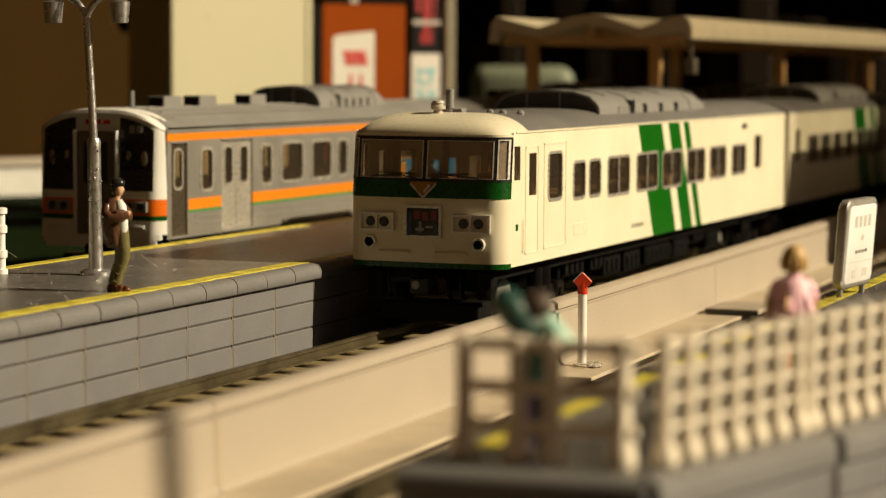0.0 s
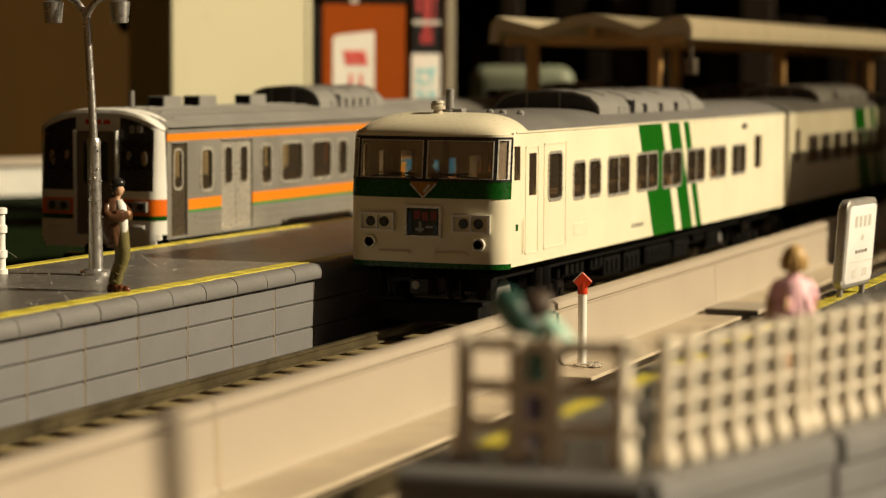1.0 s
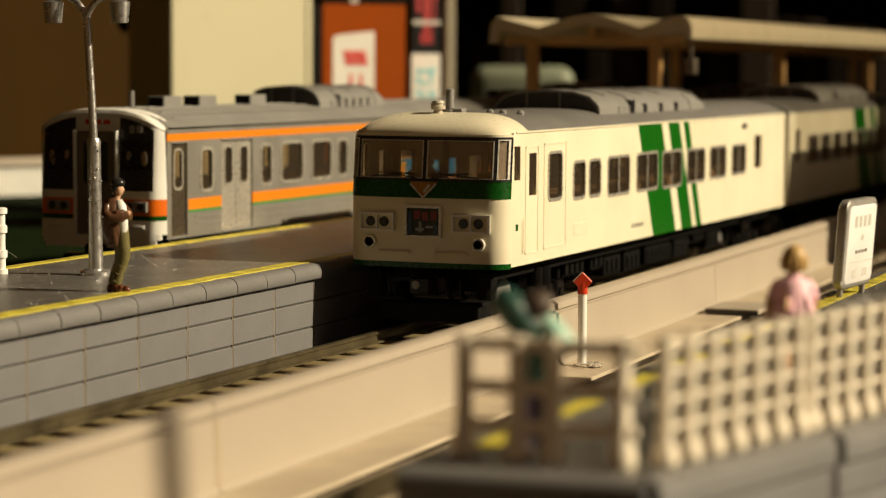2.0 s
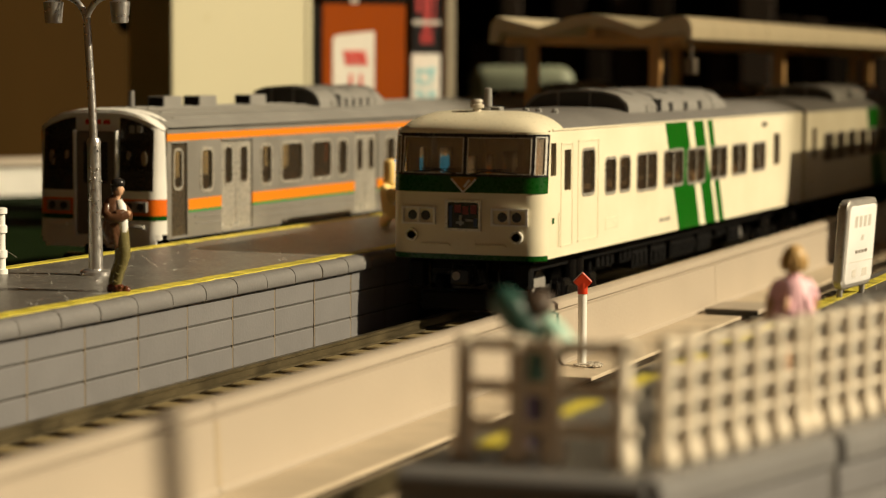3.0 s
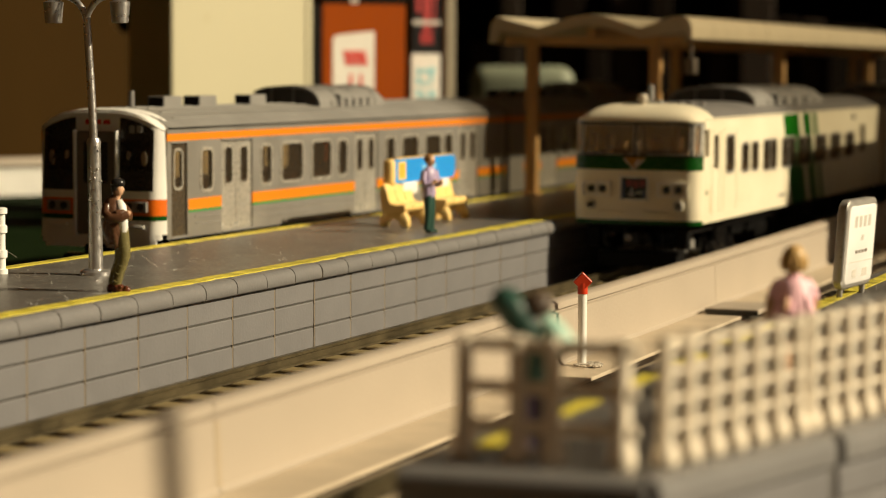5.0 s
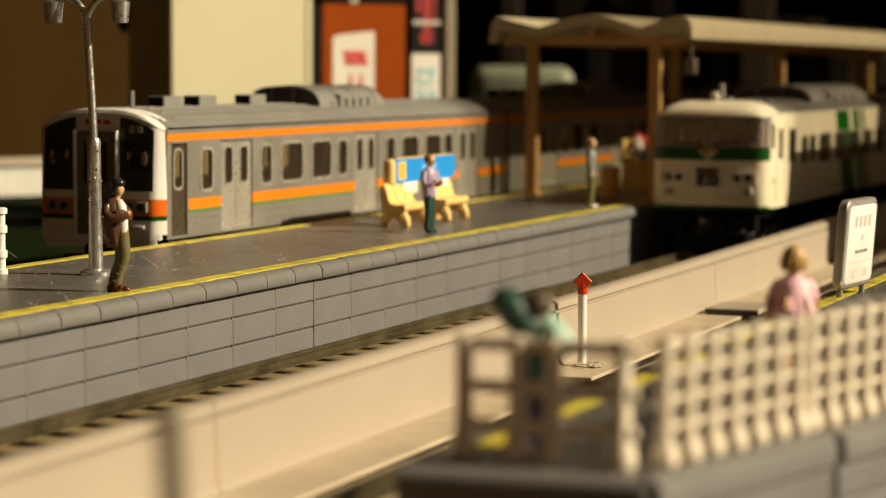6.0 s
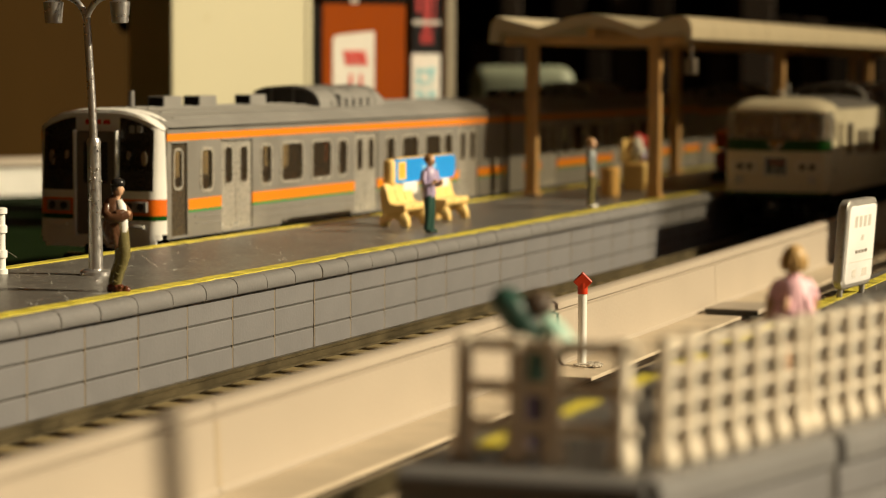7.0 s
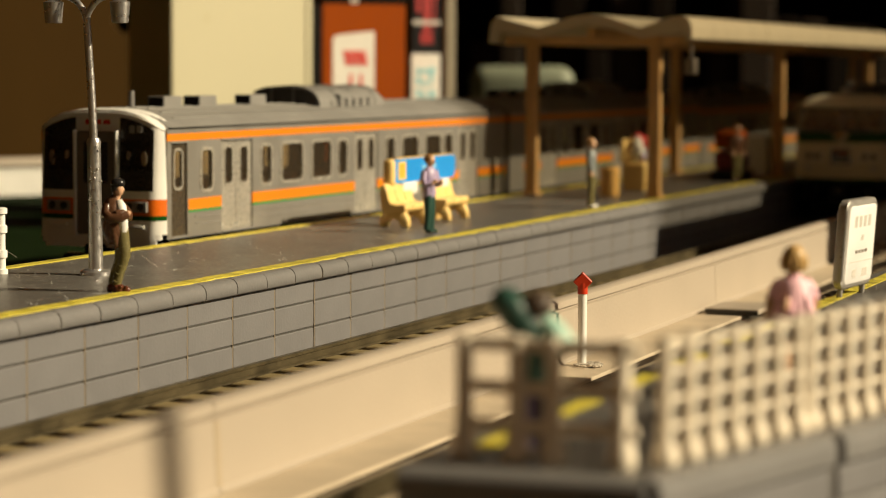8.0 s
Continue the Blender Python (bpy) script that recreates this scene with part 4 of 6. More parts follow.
        part("side_lamp", boxed(*sorted((s * (HW - .1), s * (HW + .2))), 105.2, 107.4, 20.4, 21.2, .05), M["black"], car)
        part("hatch", boxed(*sorted((s * (HW - .1), s * (HW + .05))), 24.6, 30.0, 9.4, 10.9, .04), M["cream"], car)
        for k in range(5):
            part("print", boxed(*sorted((s * (HW - .1), s * (HW + .012))), 48.6 + k * 1.1, 49.3 + k * 1.1, 8.9, 9.4), M["ink"], car)
        part("marker", boxed(*sorted((s * (HW - .1), s * (HW + .02))), 4.1, 4.9, 11.3, 12.0), M["green"], car)
        bm = bmesh.new()
        tube(bm, [(s * (HW + .15), 6.2, 8.6), (s * (HW + .15), 6.2, 12.5)], .06, 6)
        part("grab_rail", bm, M["cream"], car)
    for s in (-1, 1):
        window_set(car, s, HW, EXPRESS_WINDOWS, M["glass"], M["bright_steel"])
    # roof gear
    bm = bmesh.new()
    zt = Z_ROOF
    tube(bm, [(0, 8.0, zt - .2), (0, 8.0, zt + .35), (0, 8.0, zt + .4), (0, 8.0, zt + 2.6), (0, 8.0, zt + 2.75)], [.95, .9, .5, .45, .2], 12)
    box(bm, -.8, 1.7, 7.4, 8.9, zt - .1, zt + .5, .1)
    part("antenna", bm, M["roof_pale"], car, "grey roof antenna", smooth=40)
    bm = bmesh.new()
    tube(bm, [(-.5, 5.6, zt - .8), (-.5, 5.6, zt + .35), (-.5, 5.6, zt + .4), (-.5, 5.6, zt + .75), (-.5, 5.6, zt + .8), (-.5, 5.6, zt + 1.05), (-.5, 5.6, zt + 1.1), (-.5, 5.6, zt + 1.35), (-.5, 5.6, zt + 1.42)], [.52, .5, .8, .85, .6, .6, .72, .6, .25], 16)
    ball(bm, (-1.15, 5.5, zt + .95), .22, 0, (1, 1, 1), 8, 6)
    part("horn", bm, M["horn_pale"], car, "round pale roof horn", smooth=40)
    for k, (x, y) in enumerate(((3.2, 12.5), (4.4, 13.6), (5.0, 18.0), (5.6, 16.2))):
        bm = bmesh.new()
        z = roof_z(x, HW, Z_GUT, Z_ROOF, 3.6)
        tube(bm, [(x, y, z - .2), (x, y, z + .25), (x, y, z + .4)], [.45, .42, .2], 8)
        part("vent", bm, M["roof_pale"], car)
    add_ac_unit(car, 41.8, 94.5, 23.2, 7.1, 3.3, M["roof_pale"], 3, "pale grey louvred roof cooler")
    # inside the saloon and cab
    part("floor", boxed(-9.2, 9.2, 4.5, L - .6, 8.0, 8.6), M["interior"], car)
    bm = bmesh.new()
    for x0, x1 in ((-9.2, -8.2), (-2.6, -1.9), (2.2, 3.0), (8.2, 9.2)):
        box(bm, x0, x1, 12.4, 12.8, 8.6, 22.0)
    box(bm, -9.2, 9.2, 12.4, 12.8, 8.6, 14.6)
    part("cab_partition", bm, M["cab_grey"], car, "grey cab back wall with openings")
    part("cab_desk", boxed(-8.4, 8.4, 2.9, 5.6, 8.6, 16.9, .3), M["cab_grey"], car)
    for x in (-4.2, 4.4):
        part("cab_seat", boxed(x - 1.3, x + 1.3, 8.4, 9.4, 8.6, 17.6, .4, 2), M["cab_grey"], car)
    y = 24.0
    while y < 118:
        for x in (-5.4, 5.4):
            bm = boxed(x - 3.0, x + 3.0, y, y + 1.6, 8.6, 14.6, .4, 2)
            box(bm, x - 3.0, x + 3.0, y - 3.2, y, 8.6, 11.2, .3, 1)
            part("seat", bm, M["interior"], car)
        y += 7.6
    # below
    add_bogie(car, 18.5)
    add_bogie(car, L - 18.5)
    add_underfloor(car, L, 5)
    bm = boxed(-6.0, 6.0, 1.8, 6.0, 1.0, 3.2, .3, 2)
    part("snow_plough", bm, M["matt_black"], car, "black pilot plate under the cab")
    bm = bmesh.new()
    box(bm, -1.6, 1.6, .2, 4.0, 4.0, 6.6, .3, 2)
    box(bm, -1.3, 1.3, -.9, .3, 4.2, 6.3, .35, 2)
    part("coupler", bm, M["underframe"], car, "black coupler head")
    bm = bmesh.new()
    tube(bm, [(-.5, -1.05, 5.3), (-.5, -.8, 5.3)], [.45, .55], 10)
    part("coupler_pin", bm, M["dull_steel"], car)
    for x in (-4.6, 2.6, 4.2):
        bm = bmesh.new()
        tube(bm, [(x, 1.5, 6.8), (x, 1.0, 5.6), (x, 1.3, 4.2), (x, 2.2, 3.8)], .28, 8)
        part("air_hose", bm, M["underframe"], car)
    part("step", boxed(5.6, 7.6, 1.8, 3.4, 3.6, 6.8, .2), M["matt_black"], car)
    part("step", boxed(-7.6, -5.6, 1.8, 3.4, 3.6, 6.8, .2), M["matt_black"], car)
    return car


def build_express_trailer(label):
    car = thing("express_train_car", EX, 378.9, 0, label, "train car", group="express train cars")
    L = 130.5
    wins = [(5.0, 8.0, 14.2, 19.4, 0)] + [(14.0 + k * 9.9, 21.8 + k * 9.9, 13.6, 18.2, 2) for k in range(10)] + [(119.0, 122.0, 14.2, 19.4, 0)]
    bm = bmesh.new()
    for s in (-1, 1):
        holed_side(bm, s * HW, s * (HW - .5), 0, L, Z_SILL, Z_GUT, [w[:4] for w in wins])
    for a, b in ((.02, .5), (L - .5, L - .02)):
        part("end_wall", boxed(-HW + .02, HW - .02, a, b, Z_SILL, Z_GUT), M["cream"], car)
    part("body", bm, M["bands"], car, "cream body with slanted green bands")
    for s in (-1, 1):
        window_set(car, s, HW, wins, M["glass"], M["bright_steel"])
    add_roof(car, HW, Z_GUT, Z_ROOF, 0, L, M["roof_grey"], label="plain grey roof", power=3.6)
    add_ac_unit(car, 33.0, 86.0, 23.2, 7.1, 3.2, M["roof_pale"], 3, "pale grey louvred roof cooler")
    part("floor", boxed(-9.2, 9.2, .8, L - .8, 8.0, 8.6), M["interior"], car)
    part("gangway", boxed(-4.0, 4.0, -2.6, .1, 8.0, 20.5, .2), M["black"], car, "black gangway bellows")
    add_bogie(car, 17)
    add_bogie(car, L - 17)
    add_underfloor(car, L, 9)
    return car


# ---- the silver commuter train with orange stripes, standing ----
SX, SY = -155.9, 272.4
SHW, SZ0, SZG, SZT = 9.4, 6.6, 21.3, 23.7


def sfront(x, z):
    a = abs(x)
    y = .25 * (a / SHW) ** 2
    if a > 7.5:
        y += 1.9 - math.sqrt(max(0.0, 1.92 ** 2 - (a - 7.5) ** 2)) + .02
    if z > 12:
        y += (z - 12) * .05
    return y


def s_patch(bm, x0, x1, z0, z1, off, depth=.25, nx=10, nz=3, mi=0, roofed=False):
    def zz(x, z):
        return min(z, roof_z(x, SHW, SZG - .6, SZT - .1, 3.2)) if roofed else z
    xs, zs = lin(x0, x1, nx), lin(z0, z1, nz)
    o = grid_patch(bm, lambda x, z: (x, sfront(x, z) - off, zz(x, z)), xs, zs, mi)
    i = grid_patch(bm, lambda x, z: (x * .985, sfront(x, z) - off + depth, zz(x, z)), xs, zs, mi)
    eo = o[0] + [r[-1] for r in o[1:]] + o[-1][-2::-1] + [r[0] for r in o[-2:0:-1]]
    ei = i[0] + [r[-1] for r in i[1:]] + i[-1][-2::-1] + [r[0] for r in i[-2:0:-1]]
    for k in range(len(eo)):
        bm.faces.new((eo[k], eo[(k + 1) % len(eo)], ei[(k + 1) % len(eo)], ei[k])).material_index = mi


# door spans, then windows, along the side from the front corner
S_DOORS = [(17.71, 27.32), (63.34, 72.39), (108.12, 117.73)]
S_WINDOWS = [(11.64, 14.91, 12.7, 18.21), (30.12, 33.39, 12.7, 18.21), (36.84, 44.03, 12.79, 18.3), (47.39, 54.2, 12.79, 18.3), (56.89, 60.25, 12.9, 18.21), (75.75, 79.29, 12.79, 18.12), (82.56, 89.46, 13.17, 18.12), (92.64, 99.63, 13.17, 18.12), (101.13, 104.96, 13.17, 18.12)]


def add_commuter_side(car, s, L, wins, doors, cab_door):
    for a, b, c, d in wins:
        bm = boxed(*sorted((s * (SHW - .4), s * (SHW - .25))), a, b, c, d)
        w = part("window", bm, M["glass"], car, "smoky clear window pane")
        bm = bmesh.new()
        rounded_frame(bm, s * (SHW + .1), s * (SHW - .25), a + .12, b - .12, c + .12, d - .12, .42, .7)
        part("frame", bm, M["bright_steel"], w, "bright rounded window frame")
    for a, b in doors + ([cab_door] if cab_door else []):
        single = (a, b) == cab_door
        leaves = [(a + .1, b - .1)] if single else [(a + .1, (a + b) / 2 - .07), ((a + b) / 2 + .07, b - .1)]
        for p, q in leaves:
            bm = bmesh.new()
            m = (q - p) * .24
            holed_side(bm, s * (SHW - .22), s * (SHW - .6), p, q, 6.7, 19.2, [(p + m, q - m, 13.2, 18.3)])
            lf = part("door", bm, M["cab_door"] if single else M["door_steel"], car, "stainless sliding door leaf" if not single else "dull grey cab door")
            part("pane", boxed(*sorted((s * (SHW - .5), s * (SHW - .42))), p + m, q - m, 13.2, 18.3), M["glass"], lf)
            bm = bmesh.new()
            rounded_frame(bm, s * (SHW - .14), s * (SHW - .4), p + m + .1, q - m - .1, 13.3, 18.2, .34, .6)
            part("rim", bm, M["bright_steel"], lf, "bright rounded pane rim")
            if not single:
                bm = bmesh.new()
                for yc in (p + .35, q - .35):
                    box(bm, *sorted((s * (SHW - .2), s * (SHW - .08))), yc - .14, yc + .14, 7.3, 7.9, .04)
                part("catch", bm, M["chrome"], lf, "small bright catches")
        part("door_rail", boxed(*sorted((s * (SHW - .1), s * (SHW + .16))), a - .2, b + .2, 19.2, 19.5, .04), M["steel"], car)
        part("threshold", boxed(*sorted((s * (SHW - .1), s * (SHW + .1))), a, b, 6.6, 6.85, .04), M["steel"], car)


K_COM = .957                     # scale of the silver train, set on its raised track
COM_LIFT = EYE_Z * (1 - K_COM)


def commuter_place(y):
    return Matrix.Translation((SX * K_COM * S, y * K_COM * S, COM_LIFT * S)) @ Matrix.Scale(K_COM, 4)


def build_commuter_car(y, cab, label):
    car = thing("commuter_train_car", SX, y, 0, label, "train car", group="commuter train cars")
    car.matrix_basis = commuter_place(y)
    L = 131.5
    y_s = sfront(SHW, 12) + .02 if cab else 0
    cab_door = (3.15, 7.63) if cab else None
    holes = [*S_WINDOWS] + [(a, b, 6.95, 19.2) for a, b in S_DOORS] + ([(3.15, 7.63, 6.95, 19.2)] if cab else [])
    bm = bmesh.new()
    for s in (-1, 1):
        holed_side(bm, s * SHW, s * (SHW - .6), y_s, L, SZ0, SZG, holes)
    if not cab:
        box(bm, -SHW + .02, SHW - .02, .02, .4, SZ0, SZG)
    box(bm, -SHW + .02, SHW - .02, L - .4, L - .02, SZ0, SZG)
    part("body", bm, M["stripes"], car, "stainless body with orange stripes")
    for z in (8.2, 9.2):
        for s in (-1, 1):
            segs = [(y_s + 8, S_DOORS[0][0] - .3), (S_DOORS[0][1] + .3, S_DOORS[1][0] - .3), (S_DOORS[1][1] + .3, S_DOORS[2][0] - .3)]
            bm = bmesh.new()
            for a, b in segs:
                box(bm, *sorted((s * (SHW - .05), s * (SHW + .08))), a, b, z, z + .16)
            part("bead", bm, M["steel"], car)
    for s in (-1, 1):
        add_commuter_side(car, s, L, S_WINDOWS, S_DOORS, cab_door)
    add_roof(car, SHW, SZG, SZT, y_s + .3 if cab else 0, L, M["roof_pale"], label="ribbed pale grey roof", power=3.2)
    for k in range(-4, 5):
        x = k * 1.9
        z = roof_z(x, SHW, SZG, SZT, 3.2)
        part("roof_rib", boxed(x - .14, x + .14, 7, L - .5, z - .1, z + .13), M["roof_pale"], car)
    add_ac_unit(car, 57.8, 84.5, 22.9, 6.0, 3.4, M["roof_pale"], 4, "grey louvred roof cooler")
    for a in (16.3, 26.9, 43.2):
        u = part("roof_box", boxed(-1.35, 1.35, a, a + 5.3, 22.9, 25.2, .15, 2), M["roof_pale"], car, "grey roof ventilator")
        part("dark_end", boxed(-1.15, 1.15, a - .06, a + .1, 23.1, 25.05), M["underframe"], u, "dark ventilator end")
    part("floor", boxed(-9.1, 9.1, 3.4, L - .6, 7.2, 7.8), M["interior"], car)
    add_bogie(car, 18)
    add_bogie(car, L - 18)
    add_underfloor(car, L, int(y), 2.2, 6.6)
    for k in range(15):
        for x in (-7.2, 7.2):
            part("seat", boxed(x - 1.5, x + 1.5, 31 + k * 5.5, 35.5 + k * 5.5, 7.8, 12.6, .4), M["interior"], car)
    if not cab:
        part("gangway", boxed(-4, 4, -2.4, .1, 6, 19, .2), M["black"], car, "black gangway bellows")
        return car
    # ---- cab face: white rim, black panes, grey gangway door ----
    bm = bmesh.new()
    for z0, z1, inset in ((5.5, 6.0, 1.5), (6.0, 6.6, .9), (6.6, 7.3, .4), (7.3, 9.4, 0)):
        s_patch(bm, -SHW + inset, SHW - inset, z0, z1, 0, .6, 24, 2)
    part("apron", bm, M["white"], car, "off-white lower apron", smooth=40)
    bm = bmesh.new()
    s_patch(bm, -SHW, SHW, 9.75, 11.95, .0, .6, 24, 2)
    part("front_band", bm, M["orange"], car, "orange band with green line", smooth=40)
    bm = bmesh.new()
    s_patch(bm, -SHW, SHW, 9.15, 9.78, .05, .3, 24, 1)
    part("front_line", bm, M["green"], car, smooth=40)
    bm = bmesh.new()
    s_patch(bm, -SHW, SHW, 11.95, 24.2, .0, .6, 28, 12, roofed=True)
    part("face", bm, M["white"], car, "off-white front face", smooth=40)
    for x0, x1, lab in ((-8.2, -3.3, "black tinted cab window"), (3.3, 8.2, "black tinted cab window")):
        def zt(x):
            return roof_z(x, SHW, SZG - 1.2, SZT - 1.0, 3.0)
        bm = bmesh.new()
        grid_patch(bm, lambda x, v: (x, sfront(x, 13.0 + (zt(x) - 13.0) * v) - .12, 13.0 + (zt(x) - 13.0) * v), lin(x0, x1, 8), lin(0, 1, 6))
        w = part("cab_window", bm, M["black"], car, lab, smooth=40)
        c = (x0 + x1) / 2
        for dx in (-1.1, 1.2):
            bm = bmesh.new()
            ball(bm, (c + dx, sfront(c, 18) - .14, 17.2), .62, 0, (.75, .1, 1.7), 12, 8)
            part("headrest", bm, M["cab_grey"], w, "pale headrest behind the pane", smooth=60)
        bm = bmesh.new()
        grid_patch(bm, lambda x, v: (x, sfront(x, 18) - .28, 15.7 + 3.9 * v), lin(x0 + .3, x1 - .3, 6), lin(0, 1, 2))
        part("pane", bm, M["cab_pane"], w, "reflecting dark pane", smooth=40)
        bm = bmesh.new()
        tube(bm, [(c - 1.6, sfront(c, 18) - .4, 15.7), (c - .2, sfront(c, 18) - .4, 18.2)], .1, 6)
        part("wiper", bm, M["underframe"], w)
        for k in range(2):
            bm = boxed(c - 1.0 + k * 1.1, c - .2 + k * 1.1, sfront(c, 18) - .16, sfront(c, 18) - .08, 20.6, 21.6, .05)
            if x0 > 0:
                part("mark", bm, M["dull_steel"], w, "pale plain mark on the black pane")
            else:
                bm.free()
    bm = bmesh.new()
    xs = [SHW * math.sin(math.pi / 2 * k / 12) for k in range(-12, 13)]
    grid_patch(bm, lambda x, v: (x, (sfront(x, 21) - .05) * (1 - v) + 4.2 * v, roof_z(x, SHW, SZG - .05, SZT + .08, 3.2) - .5 * (1 - v) ** 3), xs, lin(0, 1, 6))
    part("cab_roof", bm, M["white"], car, "off-white rim over the cab", smooth=60)
    bm = boxed(-2.9, 2.9, -.2, .4, 7.2, 20.8, .15)
    gd = part("gangway_door", bm, M["brown_grey"], car, "grey-brown gangway door in the cab face")
    part("pane", boxed(-1.8, 1.8, -.3, -.18, 14.0, 19.4, .1), M["black"], gd)
    for x in (-3.1, 3.1):
        part("door_post", boxed(x - .2, x + .2, -.5, .2, 7.0, 20.9, .08), M["white"], gd)
    for k in range(3):
        part("print", boxed(-1.9 + k * 1.35, -.9 + k * 1.35, sfront(0, 22) - .06, sfront(0, 22) + .25, 21.7, 22.3), M["print_red"], car, "small red destination print")
    for s in (-1, 1):
        yy = sfront(6, 11)
        bm = boxed(*sorted((s * 4.0, s * 7.5)), yy - .3, yy + .35, 10.2, 11.65, .12)
        h = part("headlamp_box", bm, M["dull_steel"], car, "headlamp surround")
        for cx in (4.9, 6.6):
            bm = bmesh.new()
            tube(bm, [(s * cx, yy - .4, 10.92), (s * cx, yy - .1, 10.92)], .52, 14)
            part("headlamp", bm, M["black"], h, "unlit dark headlamp")
        bm = bmesh.new()
        tube(bm, [(s * 4.4, -.15, 8.5), (s * 7.0, 0, 8.3)], .25, 8)
        part("step_rail", bm, M["white"], car)
    bm = bmesh.new()
    tube(bm, [(0, 9.4, 23.2), (0, 9.4, 23.9), (0, 9.4, 23.95), (0, 9.4, 26.0)], [.75, .7, .45, .42], 10)
    part("antenna", bm, M["roof_grey"], car, "grey roof antenna", smooth=40)
    bm = boxed(-1.4, 1.4, -1.2, 3.0, 3.4, 6.0, .3)
    part("coupler", bm, M["underframe"], car, "black coupler")
    part("pilot", boxed(-6.5, 6.5, 2.0, 4.5, .8, 4.4, .3), M["underframe"], car)
    return car


express = [build_express_cab_car("cream express train cab car with green bands, pulling away")]
express.append(build_express_trailer("cream express train middle car with green bands"))
express.append(copy_thing(express[1], pose(EX * S, (378.9 + 133) * S, 0)))
commuter = [build_commuter_car(SY, True, "silver commuter train cab car with orange stripes, standing")]
commuter.append(build_commuter_car(SY + 134.0, False, "silver commuter train car with orange stripes, in shade"))
commuter.append(copy_thing(commuter[1], commuter_place(SY + 268.0)))


# ================= things on the platforms =================
def figurine(x, y, z, h, label, rz, top, legs, hair, shoe, arms="down", inner=None, bag=None, stance=.45, category="figurine", curls=1.0, bulk=1.0):
    """A hand-painted figure as one plain mesh; lengths in parts of its height h."""
    mats = [M["skin"], M[top], M[legs], M[hair], M[shoe], M[inner or top], M[bag or top]]
    bm = bmesh.new()
    u = h / 10.0
    for s in (-1, 1):
        fx = s * stance * u
        tube(bm, [(fx * 1.15, .1 * u, .35 * u), (fx * 1.1, 0, 1.2 * u), (fx, -.08 * u, 2.6 * u), (fx * .95, -.02 * u, 4.0 * u), (fx * .8, 0, 5.0 * u)], [.46 * u, .44 * u, .47 * u, .58 * u, .62 * u], 10, 2)
        ball(bm, (fx * 1.2, -.32 * u, .24 * u), .44 * u, 4, (.85, 1.45, .62), 10, 6)
    tube(bm, [(0, 0, 4.55 * u), (0, 0, 5.0 * u), (0, 0, 5.7 * u), (0, -.05 * u, 6.8 * u), (0, 0, 7.7 * u), (0, .03 * u, 8.25 * u), (0, .03 * u, 8.5 * u)],
         [k * u * bulk for k in (.92, 1.05, .96, 1.12, 1.2, .78, .42)], 14, 1, True, .66)
    if inner:
        tube(bm, [(0, -.5 * u, 4.9 * u), (0, -.52 * u, 5.7 * u), (0, -.6 * u, 6.8 * u), (0, -.5 * u, 7.8 * u)], [.5 * u, .5 * u, .52 * u, .4 * u], 10, 5, True, .5)
    for s in (-1, 1):
        sh = (s * 1.15 * u, .02 * u, 7.85 * u)
        if arms == "crossed":
            p = [sh, (s * 1.5 * u, -.1 * u, 6.9 * u), (s * 1.35 * u, -.55 * u, 6.15 * u), (s * .2 * u, -1.05 * u, 6.35 * u), (-s * .75 * u, -.95 * u, 6.6 * u)]
        elif arms == "close":
            p = [(s * .95 * u, .02 * u, 7.8 * u), (s * 1.12 * u, -.05 * u, 7.1 * u), (s * 1.1 * u, -.35 * u, 6.4 * u), (s * .7 * u, -.9 * u, 6.3 * u), (s * .4 * u, -1.1 * u, 6.5 * u)]
        elif arms == "hold":
            p = [sh, (s * 1.45 * u, -.05 * u, 6.9 * u), (s * 1.35 * u, -.35 * u, 6.1 * u), (s * .9 * u, -1.1 * u, 6.3 * u), (s * .55 * u, -1.4 * u, 6.6 * u)]
        elif arms == "raised" and s > 0:
            p = [sh, (s * 1.7 * u, -.3 * u, 8.3 * u), (s * 2.3 * u, -.6 * u, 8.9 * u), (s * 3.0 * u, -.6 * u, 8.5 * u), (s * 3.4 * u, -.6 * u, 8.1 * u)]
        else:
            p = [sh, (s * 1.42 * u, .05 * u, 7.0 * u), (s * 1.45 * u, -.05 * u, 6.1 * u), (s * 1.35 * u, -.2 * u, 5.3 * u), (s * 1.3 * u, -.28 * u, 4.8 * u)]
        tube(bm, p[:4], [.42 * u, .42 * u, .38 * u, .34 * u], 9, 1)
        tube(bm, p[3:], [.3 * u, .24 * u], 8, 0)
        ball(bm, p[4], .3 * u, 0, (1, 1, 1), 8, 6)
    tube(bm, [(0, 0, 8.2 * u), (0, -.03 * u, 8.75 * u)], [.36 * u, .34 * u], 10, 0)
    ball(bm, (0, -.08 * u, 9.2 * u), .62 * u, 0, (.92, 1.0, 1.22), 14, 10)
    ball(bm, (0, -.72 * u, 9.1 * u), .13 * u, 0, (.8, 1, 1.2), 8, 6)
    ball(bm, (0, .1 * u, 9.42 * u - .25 * u * (curls - 1)), .68 * u * curls, 3, (.98, 1.02, .98 * curls ** .5), 14, 10)
    if bag:
        ball(bm, (.1 * u, .5 * u, 6.7 * u), .95 * u, 6, (1.0, .62, 1.5), 12, 10)
        ball(bm, (.6 * u, .8 * u, 5.4 * u), .7 * u, 6, (.8, .7, 1.0), 10, 8)
    ob = part("figurine", bm, mats, None, smooth=70)
    place(ob, x, y, z, rz)
    return tagged(ob, label, category, group="painted figures")


